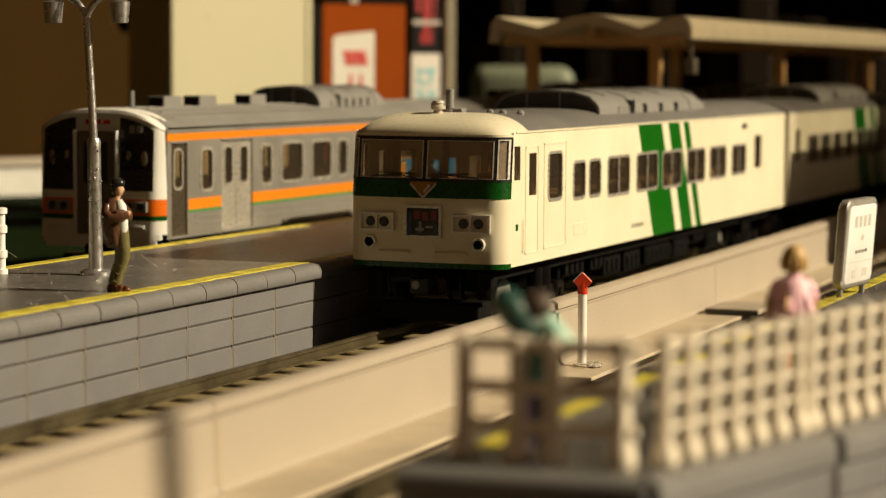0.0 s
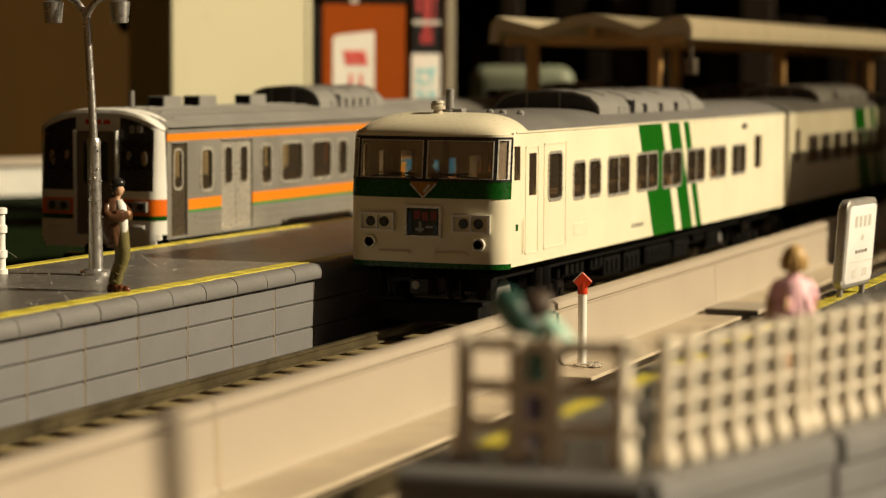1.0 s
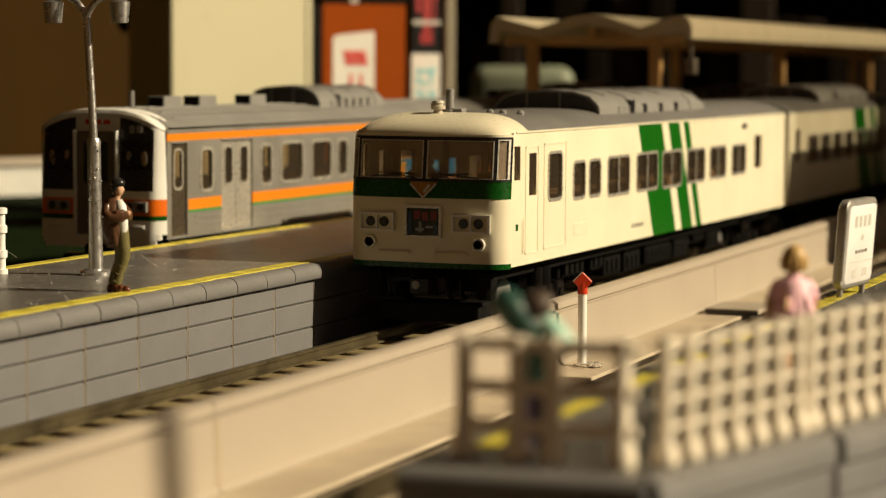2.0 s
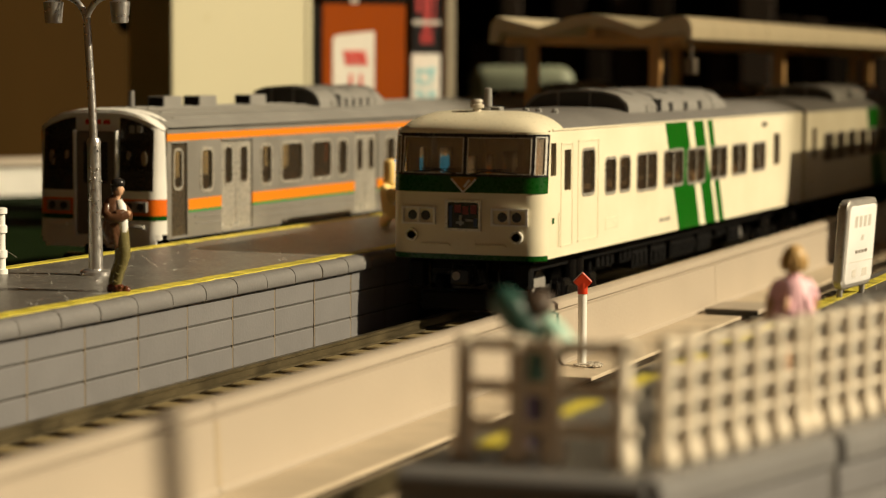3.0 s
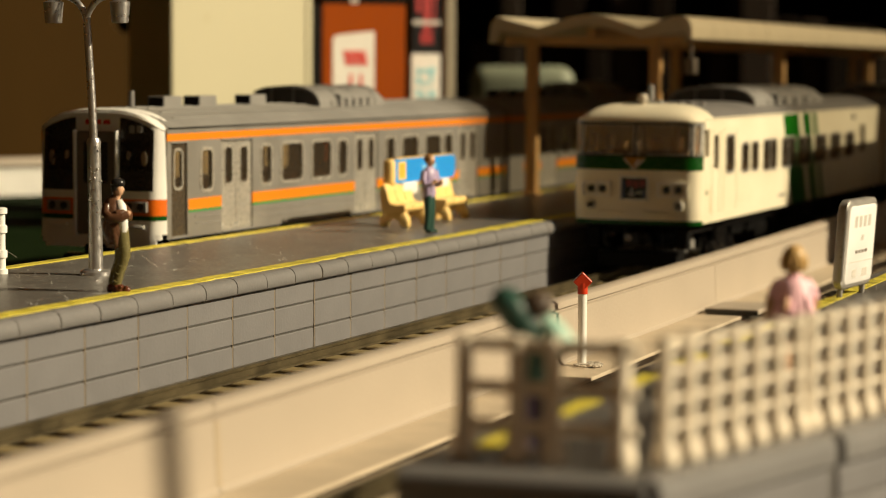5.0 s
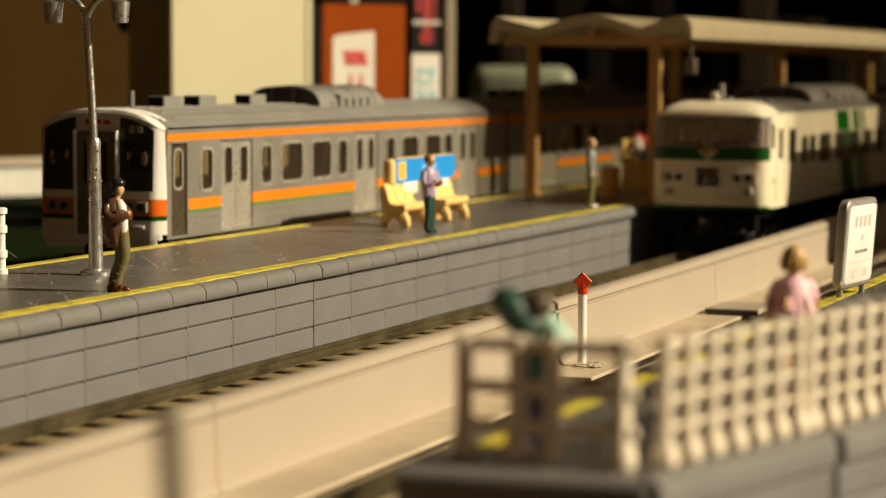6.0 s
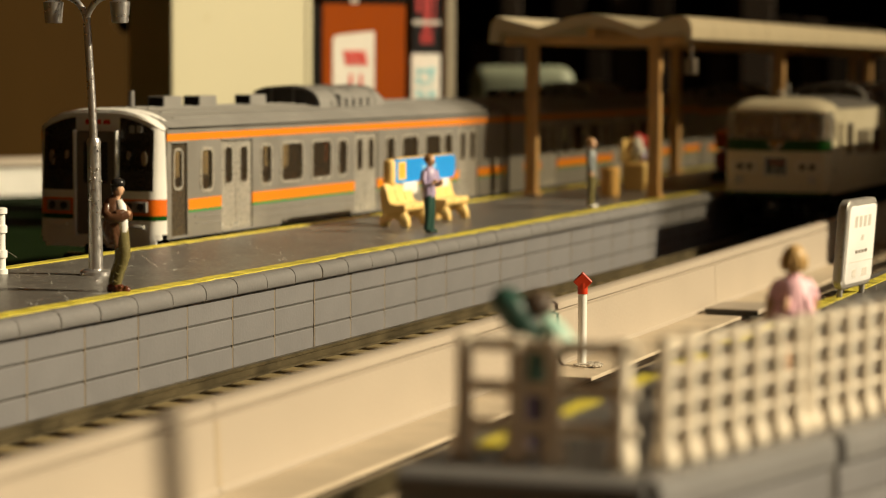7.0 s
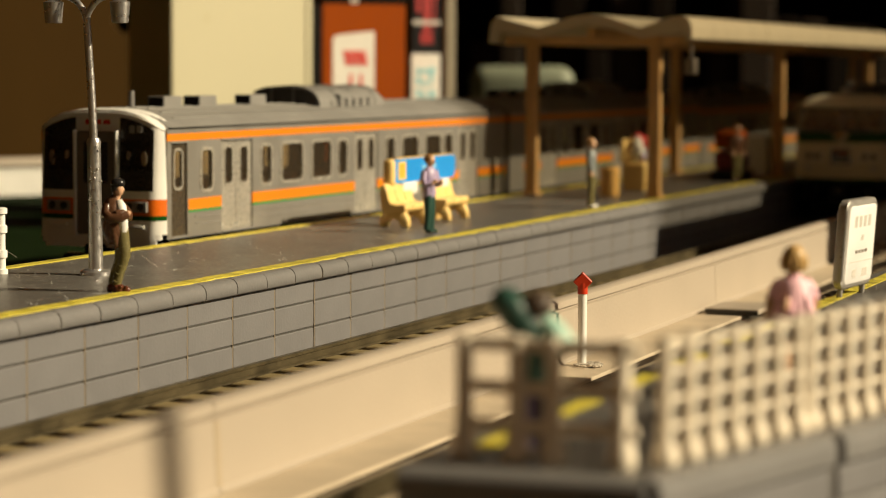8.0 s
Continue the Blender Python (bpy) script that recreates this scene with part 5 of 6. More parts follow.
def build_man():
    """Standing man with folded arms, beret and open jacket; one plain mesh."""
    bm = bmesh.new()
    # trousers
    for dx, dy in ((-.26, .25), (.26, -.25)):
        tube(bm, [(-.5 + dx, dy, .2), (-.46 + dx, dy, 1.0), (-.2 + dx, dy * .9, 1.9), (.14 + dx * .9, dy * .9, 2.7), (.36 + dx * .8, dy * .8, 3.4), (.3 + dx * .7, dy * .7, 4.4), (.16 + dx * .5, dy * .5, 6.1)], [.5, .5, .52, .56, .66, .72, .74], 12, 1)
        for k in range(5):
            zz = .9 + k * .75
            xx = -.46 + .75 * min(1.0, max(0.0, (zz - 1.0) / 2.4))
            tube(bm, [(xx + dx - .35, dy - .38, zz + .25), (xx + dx, dy - .52, zz), (xx + dx + .38, dy - .34, zz + .2)], [.08, .13, .07], 7, 1)
    ball(bm, (-.72, .2, .32), .72, 2, (1.0, .95, .8), 12, 8)
    ball(bm, (-.05, -.4, .28), .66, 2, (1.2, .95, .78), 12, 8)
    ball(bm, (.72, -.5, .22), .46, 2, (1.25, .9, .8), 12, 8)
    for x, y, r in ((-.3, -.75, .22), (.25, -.85, .24), (.8, -.8, .18), (-.75, -.35, .2)):
        ball(bm, (x, y, .5), r, 2, (1.2, .9, .8), 8, 6)
    # jacket, hanging open, fuller at the back
    tube(bm, [(-.25, .1, 5.0), (-.45, .1, 5.6), (-.65, .1, 6.4), (-.75, .1, 7.3), (-.7, .1, 8.2), (-.5, .08, 8.8), (-.4, 0, 9.1)], [1.0, 1.2, 1.3, 1.28, 1.15, .75, .42], 16, 0, True, 1.0)
    tube(bm, [(-.15, -.6, 4.2), (-.35, -.65, 5.0), (-.5, -.6, 6.0)], [.2, .42, .6], 10, 0)
    tube(bm, [(-.8, .1, 4.5), (-.85, .1, 5.2), (-.7, .1, 6.0)], [.4, .8, 1.0], 12, 0)
    # shirt front
    tube(bm, [(.42, -.4, 5.75), (.46, -.42, 6.1), (.42, -.5, 7.0), (.22, -.45, 8.1), (.0, -.3, 8.7)], [.5, .56, .6, .62, .4], 12, 3, True, .9)
    # folded arms
    tube(bm, [(-1.25, -.6, 8.3), (-1.35, -.95, 7.5), (-.7, -1.35, 7.0), (.45, -1.3, 7.15), (1.05, -1.0, 7.45)], [.46, .52, .52, .46, .36], 12, 0)
    tube(bm, [(.2, .9, 8.2), (.85, .6, 7.5), (1.05, -.2, 7.2), (.5, -1.0, 7.5), (-.2, -1.25, 7.6)], [.42, .48, .48, .42, .3], 12, 0)
    ball(bm, (1.1, -.9, 7.55), .3, 4, (1, 1, .9), 8, 6)
    # neck, face, beret
    tube(bm, [(-.3, 0, 8.8), (-.2, -.05, 9.4)], [.42, .4], 10, 4)
    ball(bm, (.0, -.12, 9.78), .62, 4, (.86, .84, 1.12), 16, 12)
    ball(bm, (.5, -.2, 9.72), .13, 4, (1, .8, 1.1), 8, 6)
    ball(bm, (-.36, .0, 9.95), .68, 5, (.8, 1.0, 1.15), 14, 10)
    ball(bm, (-.12, -.05, 10.36), .78, 5, (1.04, 1.0, .66), 18, 10)
    ball(bm, (-.28, -.2, 9.5), .5, 0, (.9, .9, 1.0), 12, 8)
    ob = part("figurine", bm, [M["brown"], M["olive"], M["shoe"], M["white"], M["skin"], M["hair_black"]], None, smooth=80)
    ob.matrix_basis = pose(-112.75 * S, 201.3 * S, TOP * S, 0, 0, YAW) @ Matrix.Diagonal((.9, .9, 1.02, 1))
    return tagged(ob, "painted man figure in brown jacket and beret, arms folded", "figurine", group="painted figures")


def build_girl():
    """Girl with bobbed hair in a loose pink top, one bare arm bent forward; one plain mesh."""
    bm = bmesh.new()
    for x in (-.45, .45):
        tube(bm, [(x, .0, .3), (x, .05, 2.0), (x * .95, 0, 3.6)], [.36, .42, .5], 10, 0)
        ball(bm, (x, .25, .25), .42, 4, (.85, 1.4, .6), 10, 6)
    # skirt and loose top
    tube(bm, [(0, 0, 2.6), (0, 0, 3.2), (0, 0, 4.2)], [1.35, 1.3, 1.0], 16, 1, True, .8)
    tube(bm, [(0.05, 0, 3.6), (0.05, 0, 3.9), (.05, 0, 4.6), (0, 0, 5.4), (0, 0, 6.1), (0, 0, 6.55), (0, 0, 6.9)], [1.45, 1.55, 1.42, 1.25, 1.15, .85, .42], 18, 2, True, .78)
    # folds on the back
    for x, z0, z1 in ((-.5, 4.0, 5.8), (.35, 3.9, 5.4), (.85, 4.2, 5.6)):
        tube(bm, [(x, -1.02, z0), (x * .9, -.92, (z0 + z1) / 2), (x * .7, -.75, z1)], [.16, .22, .12], 8, 2)
    for s in (-1, 1):
        tube(bm, [(s * .75, 0, 6.4), (s * 1.15, .05, 5.9), (s * 1.35, .1, 5.2)], [.42, .48, .46], 12, 2)
    tube(bm, [(-1.5, .1, 5.4), (-1.6, .1, 4.7), (-1.5, .4, 4.0), (-1.75, 1.1, 3.7)], [.34, .33, .3, .24], 10, 0)
    tube(bm, [(-.72, -.9, 5.3), (-.85, -1.15, 4.9), (-.95, -1.2, 4.5)], [.2, .26, .16], 8, 0)
    tube(bm, [(1.5, .1, 5.4), (1.6, .4, 4.7), (1.3, 1.0, 4.4), (.7, 1.5, 4.6)], [.34, .32, .28, .24], 10, 0)
    # neck, head, bobbed hair with a fringe of locks
    tube(bm, [(0, 0, 6.7), (0, .03, 7.3)], [.36, .34], 10, 0)
    ball(bm, (.0, .12, 7.85), .66, 0, (.95, .95, 1.15), 14, 10)
    ball(bm, (0, -.08, 8.0), .82, 3, (1.0, .95, 1.08), 16, 12)
    for k in range(7):
        a = math.radians(180 + k * 30)
        tube(bm, [(.62 * math.cos(a), -.05 + .6 * math.sin(a), 8.1), (.76 * math.cos(a), -.06 + .72 * math.sin(a), 7.6), (.66 * math.cos(a), -.05 + .62 * math.sin(a), 7.1)], [.26, .28, .14], 8, 3)
    ob = part("figurine", bm, [M["skin"], M["plum"], M["pink"], M["blond"], M["white"]], None, smooth=75)
    ob.matrix_basis = pose(-38.3 * S, 166.6 * S, TOP * S, 0, 0, YAW + 8) @ Matrix.Scale(1.06, 4)
    return tagged(ob, "painted girl figure with bobbed blond hair in a pink top", "figurine", group="painted figures")


def build_stooping_figure():
    """A bent figure behind the end fence, one plain mesh."""
    bm = bmesh.new()
    for x in (-.5, .45):
        tube(bm, [(x, .2, .3), (x, .3, 2.4), (x * .9, .1, 4.4)], [.5, .55, .75], 10, 1)
        ball(bm, (x, -.2, .3), .5, 1, (.9, 1.4, .6), 10, 6)
    tube(bm, [(0, .1, 4.0), (-.1, 0, 5.2), (-.2, -.3, 6.4), (-.5, -.4, 7.4)], [.95, 1.05, 1.1, .7], 12, 0, True, .75)
    tube(bm, [(.4, -.2, 7.5), (1.0, -.4, 6.9), (1.7, -.5, 6.1), (1.9, -.6, 5.6)], [.62, .72, .66, .4], 10, 2)
    tube(bm, [(-.4, -.2, 7.0), (-1.2, -.3, 7.9), (-2.0, -.3, 8.9), (-2.4, -.3, 9.2)], [.8, 1.0, .8, .35], 10, 0)
    ball(bm, (.05, -.3, 8.45), .88, 3, (1.15, 1, .92), 12, 8)
    ob = part("figurine", bm, [M["forest"], M["plum"], M["teal"], M["hair_dark"]], None, smooth=70)
    place(ob, -44.2, 127.4, TOP, YAW)
    return tagged(ob, "painted figure stooping in dark green with a teal sleeve", "figurine", group="painted figures")


def build_lamp_post():
    t = thing("platform_lamp", -124.05, 216.5, TOP, "silver twin-arm platform lamp standing on grey asphalt", "lamp post")
    bm = bmesh.new()
    tube(bm, [(0, 0, 0), (0, 0, .35), (0, 0, .5), (0, 0, .62)], [1.66, 1.66, 1.5, .9], 24)
    part("base", bm, M["silver"], t, "round foot plate", smooth=40)
    bm = bmesh.new()
    tube(bm, [(0, 0, .5), (-.05, 0, 4), (-.18, 0, 13.4), (-.18, 0, 13.9), (-.19, 0, 14.35)], [.77, .75, .72, .78, .6], 18)
    lp = part("lower_post", bm, M["silver"], t, "thick lower post", smooth=40)
    rng = random.Random(17)
    bm = bmesh.new()
    for k in range(22):
        a, z = rng.uniform(-2.6, 1.2), rng.uniform(.8, 13.6)
        ball(bm, (.73 * math.cos(a) - .1, .73 * math.sin(a), z), rng.uniform(.04, .11), 0, (1, 1, rng.uniform(1.0, 2.2)), 8, 6)
    part("lacquer_runs", bm, M["silver"], lp, "dried drops of silver lacquer", smooth=60)
    bm = bmesh.new()
    tube(bm, [(-.19, 0, 14.2), (-.45, 0, 19.5), (-.75, 0, 24.0), (-.95, 0, 26.9)], [.44, .42, .40, .39], 14)
    part("upper_post", bm, M["silver"], t, smooth=40)
    for s in (-1, 1):
        bm = bmesh.new()
        pts = []
        for k in range(9):
            a = k / 8 * math.pi * .62
            pts.append((-.95 + s * (2.1 * (1 - math.cos(a)) + .9 * k / 8), 0, 26.6 + 2.5 * math.sin(a)))
        pts.append((-.95 + s * 3.95, 0, 28.5))
        tube(bm, pts, .33, 12)
        arm = part("arm", bm, M["silver"], t, "curved lamp arm", smooth=40)
        bm = bmesh.new()
        cx = -.95 + s * 3.95
        tube(bm, [(cx, 0, 28.9), (cx, 0, 28.6), (cx, 0, 28.5), (cx, 0, 26.35), (cx, 0, 26.3), (cx, 0, 26.6)], [.5, .75, 1.06, .88, .72, .66], 20)
        part("lamp_head", bm, M["silver"], arm, "rough silver lamp head", smooth=40)
    return t


def build_bench(x, y, label):
    """Three moulded shell seats on two arched end panels, facing the track."""
    t = thing("platform_bench", x, y, TOP, label, "bench", group="platform benches")
    for k in range(3):
        y0 = k * 3.05
        bm = bmesh.new()
        pts = [(-.95, 5.7), (-.75, 5.0), (-.55, 4.0), (-.2, 3.4), (.6, 3.15), (1.3, 3.25), (1.95, 3.2), (2.15, 2.8), (1.95, 2.3), (1.0, 2.0), (-.9, 1.85), (-1.7, 2.6), (-1.95, 4.9), (-1.8, 5.7), (-1.4, 6.0)]
        n = len(pts)
        rings = []
        for f, k_ in ((0.0, .90), (.12, .98), (.3, 1.0), (.7, 1.0), (.88, .98), (1.0, .90)):
            rings.append([bm.verts.new((-.2 + (px + .2) * (1 - (1 - k_) * .6), y0 + .08 + 2.9 * f, 2.0 + (pz - 2.0) * k_)) for px, pz in pts])
        for a, b in zip(rings, rings[1:]):
            for i in range(n):
                bm.faces.new((a[i], a[(i + 1) % n], b[(i + 1) % n], b[i]))
        bm.faces.new(rings[0])
        bm.faces.new(rings[-1])
        part("seat", bm, M["bench"], t, "moulded tan shell seat", smooth=60)
    for y0 in (.6, 7.7):
        bm = bmesh.new()
        extrude_profile(bm, [(-2.0, 0), (-2.1, .8), (-1.5, 2.4), (1.5, 2.5), (2.2, 1.0), (2.2, 0), (1.1, 0), (1.0, .8), (.4, 1.3), (-.5, 1.3), (-.95, .8), (-1.05, 0)], y0, y0 + 1.1)
        bmesh.ops.bevel(bm, geom=list(bm.edges), offset=.14, segments=1, affect="EDGES")
        part("leg", bm, M["bench"], t, "arched end panel", smooth=50)
    return t


def build_name_board():
    t = thing("station_name_board", -125.6, 299.6, TOP - .02, "blue station name board with tan rounded ends over benches", "sign")
    bm = bmesh.new()
    o = rounded_outline(.6, 24.0, 5.9, 9.2, 1.0, 5)
    a = [bm.verts.new((-.45, py, pz)) for py, pz in o]
    b = [bm.verts.new((.45, py, pz)) for py, pz in o]
    bm.faces.new(a)
    bm.faces.new(b)
    for i in range(len(o)):
        bm.faces.new((a[i], a[(i + 1) % len(o)], b[(i + 1) % len(o)], b[i]))
    part("board", bm, M["sign_blue"], t, "blue printed board with an amber square", smooth=40)
    part("picture", boxed(.46, .5, 2.5, 4.7, 6.5, 8.6), M["amber"], t, "amber square print")
    part("picture_rim", boxed(.455, .48, 2.2, 5.0, 6.3, 8.8), M["sign_yellow"], t)
    for k in range(3):
        part("print", boxed(.46, .5, 11.0 + k * 2.1, 12.2 + k * 2.1, 7.5, 8.1), M["sign_pale"], t, "pale blue unreadable print")
    part("print", boxed(.46, .5, 10.5, 17.5, 6.7, 6.95), M["sign_pale"], t)
    part("end_cap", boxed(-.8, .8, -.7, .9, 5.6, 9.3, .6, 3), M["bench"], t, "tan rounded end", smooth=50)
    part("top_edge", boxed(-.5, .5, 1.6, 23.0, 9.18, 9.34, .05), M["bench"], t)
    for y in (4.6, 16.8):
        part("leg", boxed(-.6, .6, y, y + 1.5, 0, 5.0, .2), M["bench"], t, "tan support leg")
        part("foot_block", boxed(-.7, .7, y - .9, y + 4.4, 4.2, 5.9, .2, 2), M["white"], t, "white block under the board", smooth=50)
    return t


def build_marker_post():
    t = thing("marker_post", -76.65, 235.6, -1.7, "white marker post with a red diamond head", "marker post")
    bm = bmesh.new()
    tube(bm, [(0, 0, 0), (0, 0, 7.9)], .48, 14)
    part("shaft", bm, M["white"], t, "glossy white shaft", smooth=40)
    bm = bmesh.new()
    tube(bm, [(0, 0, 7.45), (0, 0, 8.6)], .54, 14)
    part("collar", bm, M["red"], t, "red collar", smooth=40)
    bm = boxed(-.72, .72, -.5, .5, -.72, .72, .08, 1)
    bmesh.ops.rotate(bm, verts=bm.verts, cent=(0, 0, 0), matrix=Euler((0, radians(45), radians(20))).to_matrix())
    bmesh.ops.translate(bm, verts=bm.verts, vec=(0, 0, 8.75))
    part("head", bm, M["red"], t, "red diamond head")
    bm = bmesh.new()
    rng = random.Random(3)
    for k in range(70):
        a, r = rng.uniform(0, 6.28), rng.uniform(.2, 1.5)
        ball(bm, (r * math.cos(a) + .5, r * math.sin(a) * 1.3, .05), rng.uniform(.08, .3), 0, (1.4, 1, .7), 6, 4)
    g = part("glue_patch", bm, M["glue"], None, smooth=60)
    place(g, -76.2, 235.2, -1.7)
    tagged(g, "lumpy clear glue round the marker post foot", "glue")
    return t


def build_notice_board():
    """A slab with a rounded silver rim, leaning a little; printed on both faces."""
    t = thing("notice_board", -47.3, 222.6, TOP, "white notice board with grey print in a silver rim", "sign")
    t.matrix_basis = pose(-47.3 * S, 222.6 * S, TOP * S, 0, 4.0, -6.5)

    def slab(y0, y1, z0, z1, r, xh, material, nm, lab, parent):
        bm = bmesh.new()
        o = rounded_outline(y0, y1, z0, z1, r, 5)
        rings = []
        for x, inset in ((-xh, .22), (-xh + .2, 0), (xh - .2, 0), (xh, .22)):
            cy, cz = (y0 + y1) / 2, (z0 + z1) / 2
            rings.append([bm.verts.new((x, cy + (py - cy) * (1 - inset / (y1 - y0) * 2), cz + (pz - cz) * (1 - inset / (z1 - z0) * 2))) for py, pz in o])
        for a, b in zip(rings, rings[1:]):
            for i in range(len(o)):
                bm.faces.new((a[i], a[(i + 1) % len(o)], b[(i + 1) % len(o)], b[i]))
        bm.faces.new(rings[0])
        bm.faces.new(rings[-1])
        return part(nm, bm, material, parent, lab, smooth=50)
    slab(.7, 9.9, .9, 9.5, 1.0, .55, M["rim_silver"], "frame", "rounded silver rim", t)
    slab(1.1, 9.5, 1.2, 9.1, .6, .59, M["board_white"], "panel", "white printed panel", t)
    for y in (1.8, 8.6):
        bm = bmesh.new()
        tube(bm, [(0, y, -.1), (0, y, 1.2)], .3, 8)
        part("leg", bm, M["dull_steel"], t)
    for s in (-1, 1):
        xa, xb = sorted((s * .57, s * .605))
        for k in range(4):
            part("print", boxed(xa, xb, 2.9 + k * 1.35, 3.75 + k * 1.35, 6.8, 7.9), M["pale_print"], t, "large grey unreadable print")
        part("print", boxed(xa, xb, 5.2, 5.9, 5.5, 6.0), M["pale_print"], t)
        for k in range(4):
            part("print", boxed(xa, xb, 3.7 + k * .95, 4.4 + k * .95, 4.25, 4.55), M["brown_grey"], t)
        part("print", boxed(xa, xb, 2.0, 9.0, 3.4, 3.48), M["pale_print"], t)
        part("print", boxed(xa, xb, 3.2, 4.4, 1.9, 2.7), M["pale_print"], t)
        part("print", boxed(xa, xb, 6.2, 7.8, 1.9, 2.7), M["pale_print"], t)
    return t


def build_white_railing():
    t = thing("white_railing", -133.6, 213.3, TOP, "white plastic railing post at the platform back edge", "railing")
    bm = bmesh.new()
    tube(bm, [(0, 0, 0), (0, 0, .5), (0, 0, .55), (0, 0, 1.7), (0, 0, 1.75), (0, 0, 2.5), (0, 0, 2.55), (0, 0, 4.3), (0, 0, 4.35), (0, 0, 5.1), (0, 0, 5.15), (0, 0, 6.3), (0, 0, 6.35), (0, 0, 6.9), (0, 0, 7.0)],
         [.72, .72, .5, .5, .68, .68, .48, .48, .68, .68, .48, .48, .7, .7, .5], 14)
    part("post", bm, M["white"], t, smooth=40)
    for z in (2.1, 4.7, 6.5):
        bm = bmesh.new()
        tube(bm, [(0, 0, z), (-.2, -12, z)], .3, 8)
        part("rail", bm, M["white"], t)
    bm = bmesh.new()
    tube(bm, [(-.2, -12, 0), (-.2, -12, 6.9)], .5, 12)
    part("post", bm, M["white"], t, smooth=40)
    return t


def build_small_goods():
    # straw-coloured bin on the island platform
    t = thing("litter_bin", -122.2, 388.5, TOP, "tan plastic litter bin on the platform", "bin")
    bm = bmesh.new()
    tube(bm, [(.5, 0, 0), (.5, 0, .3), (.5, 0, 3.9), (.5, 0, 4.0), (.5, 0, 4.7), (.5, 0, 5.0)], [1.55, 1.65, 1.65, 1.75, 1.7, 1.4], 20)
    part("body", bm, M["bin_tan"], t, smooth=40)
    bm = bmesh.new()
    tube(bm, [(.5, 0, 4.98), (.5, 0, 5.12)], [.9, .8], 16)
    part("mouth", bm, M["black"], t, "dark round mouth")
    # lint and dust fibres on the asphalt near the lamp
    rng = random.Random(21)
    bm = bmesh.new()
    for k in range(150):
        x, y = rng.uniform(-136, -109.0), rng.uniform(168, 290)
        a, ln = rng.uniform(0, 6.28), rng.uniform(.12, .35) if k % 4 else rng.uniform(.4, 1.1)
        h = rng.uniform(.05, .35)
        tube(bm, [(x, y, TOP + .03), (x + math.cos(a) * ln * .5, y + math.sin(a) * ln * .5, TOP + h), (x + math.cos(a + .6) * ln, y + math.sin(a + .6) * ln, TOP + .05)], .012, 4)
    lint = part("lint", bm, M["white"], None)
    tagged(lint, "fine pale lint fibres on the platform asphalt", "lint", kind="stuff")
    # curled hairs by the notice board and on the lamp foot
    bm = bmesh.new()
    for x, y, z, sz in ((-46.6, 236.5, TOP, 1.5), (-45.9, 233.8, TOP, 1.1), (-47.4, 220.6, TOP, 1.2), (-134.2, 214.6, TOP + 1.4, 1.6), (-125.5, 230.2, TOP, 1.3), (-129.0, 208.5, TOP, 1.0)):
        pts = [(x + sz * .5 * math.sin(q * .9 + z), y + sz * .22 * q, z + .1 + sz * .55 * abs(math.sin(q * .62))) for q in lin(0, 5, 14)]
        tube(bm, pts, .02, 5)
    tagged(part("stray_hairs", bm, M["glue"], None, smooth=60), "curled pale hairs caught on the platforms", "lint", kind="stuff")
    # rusty crumbs between the sleepers
    rng = random.Random(33)
    bm = bmesh.new()
    for k in range(420):
        y = 107.33 - 2.73 + 5.47 * rng.randint(0, 45) + rng.gauss(0, .8)
        ball(bm, (-98.07 + rng.uniform(5.3, 8.6), y, -1.7 + rng.uniform(0, .25)), rng.uniform(.1, .38), 0, (1.2, 1.0, .8), 6, 4)
    tagged(part("track_crumbs", bm, M["crumb"], None, smooth=60), "rust-brown crumbs of dirt between the sleepers", "dirt", kind="stuff")
    # sales stand behind the first columns: rounded tan bench with parcels heaped on it
    t = thing("kiosk_stand", -122.4, 408.0, TOP, "small tan sales stand with red and white goods", "stand")
    part("counter", boxed(-2.4, 2.4, -3.2, 3.6, .8, 5.2, .9, 4), M["bench"], t, "rounded tan counter", smooth=60)
    for y in (-2.4, 2.6):
        part("foot", boxed(-2.0, 2.0, y - .6, y + .6, 0, 1.2, .2), M["bench"], t)
    part("back", boxed(-2.6, -1.7, -3.4, 3.6, 5.0, 9.2, .4, 3), M["bench"], t, smooth=60)
    for m, x, y, z, r in (("paper", .2, -1.6, 7.4, 1.3), ("lilac", .8, -.9, 6.2, .9), ("paper", -.2, -.4, 8.6, 1.0), ("print_red", -.4, .6, 9.2, 1.0), ("print_red", .4, 1.8, 8.4, 1.2), ("pale_print", .2, 2.6, 6.6, 1.2), ("grey_cloth", .6, .8, 6.4, 1.1)):
        bm = bmesh.new()
        ball(bm, (x, y, z), r, 0, (1.0, .9, 1.15), 12, 8)
        part("goods", bm, M[m], t, smooth=60)
    # cart with bags further in
    t = thing("luggage_cart", -117.0, 452.0, TOP, "luggage cart with orange and dark bags, in shade", "cart")
    part("deck", boxed(-3, 3, -3.5, 7.5, 1.4, 2.0, .1), M["underframe"], t)
    for y in (-2.2, 5.8):
        bm = bmesh.new()
        tube(bm, [(-3.1, y, .8), (3.1, y, .8)], .8, 14)
        part("wheel_pair", bm, M["underframe"], t)
    part("bag", boxed(-2.6, 2.6, -3, 3.2, 2.0, 6.0, 1.2, 4), M["bag_red"], t, "dark red bag", smooth=60)
    part("bag", boxed(-2.4, 2.4, -3.4, 4.6, 6.2, 9.8, .9, 3), M["rust_box"], t, "orange bag", smooth=60)
    part("bag", boxed(-2.4, 2.4, 3.4, 7.2, 2.0, 5.4, .8, 3), M["plum"], t, "dark bag", smooth=60)
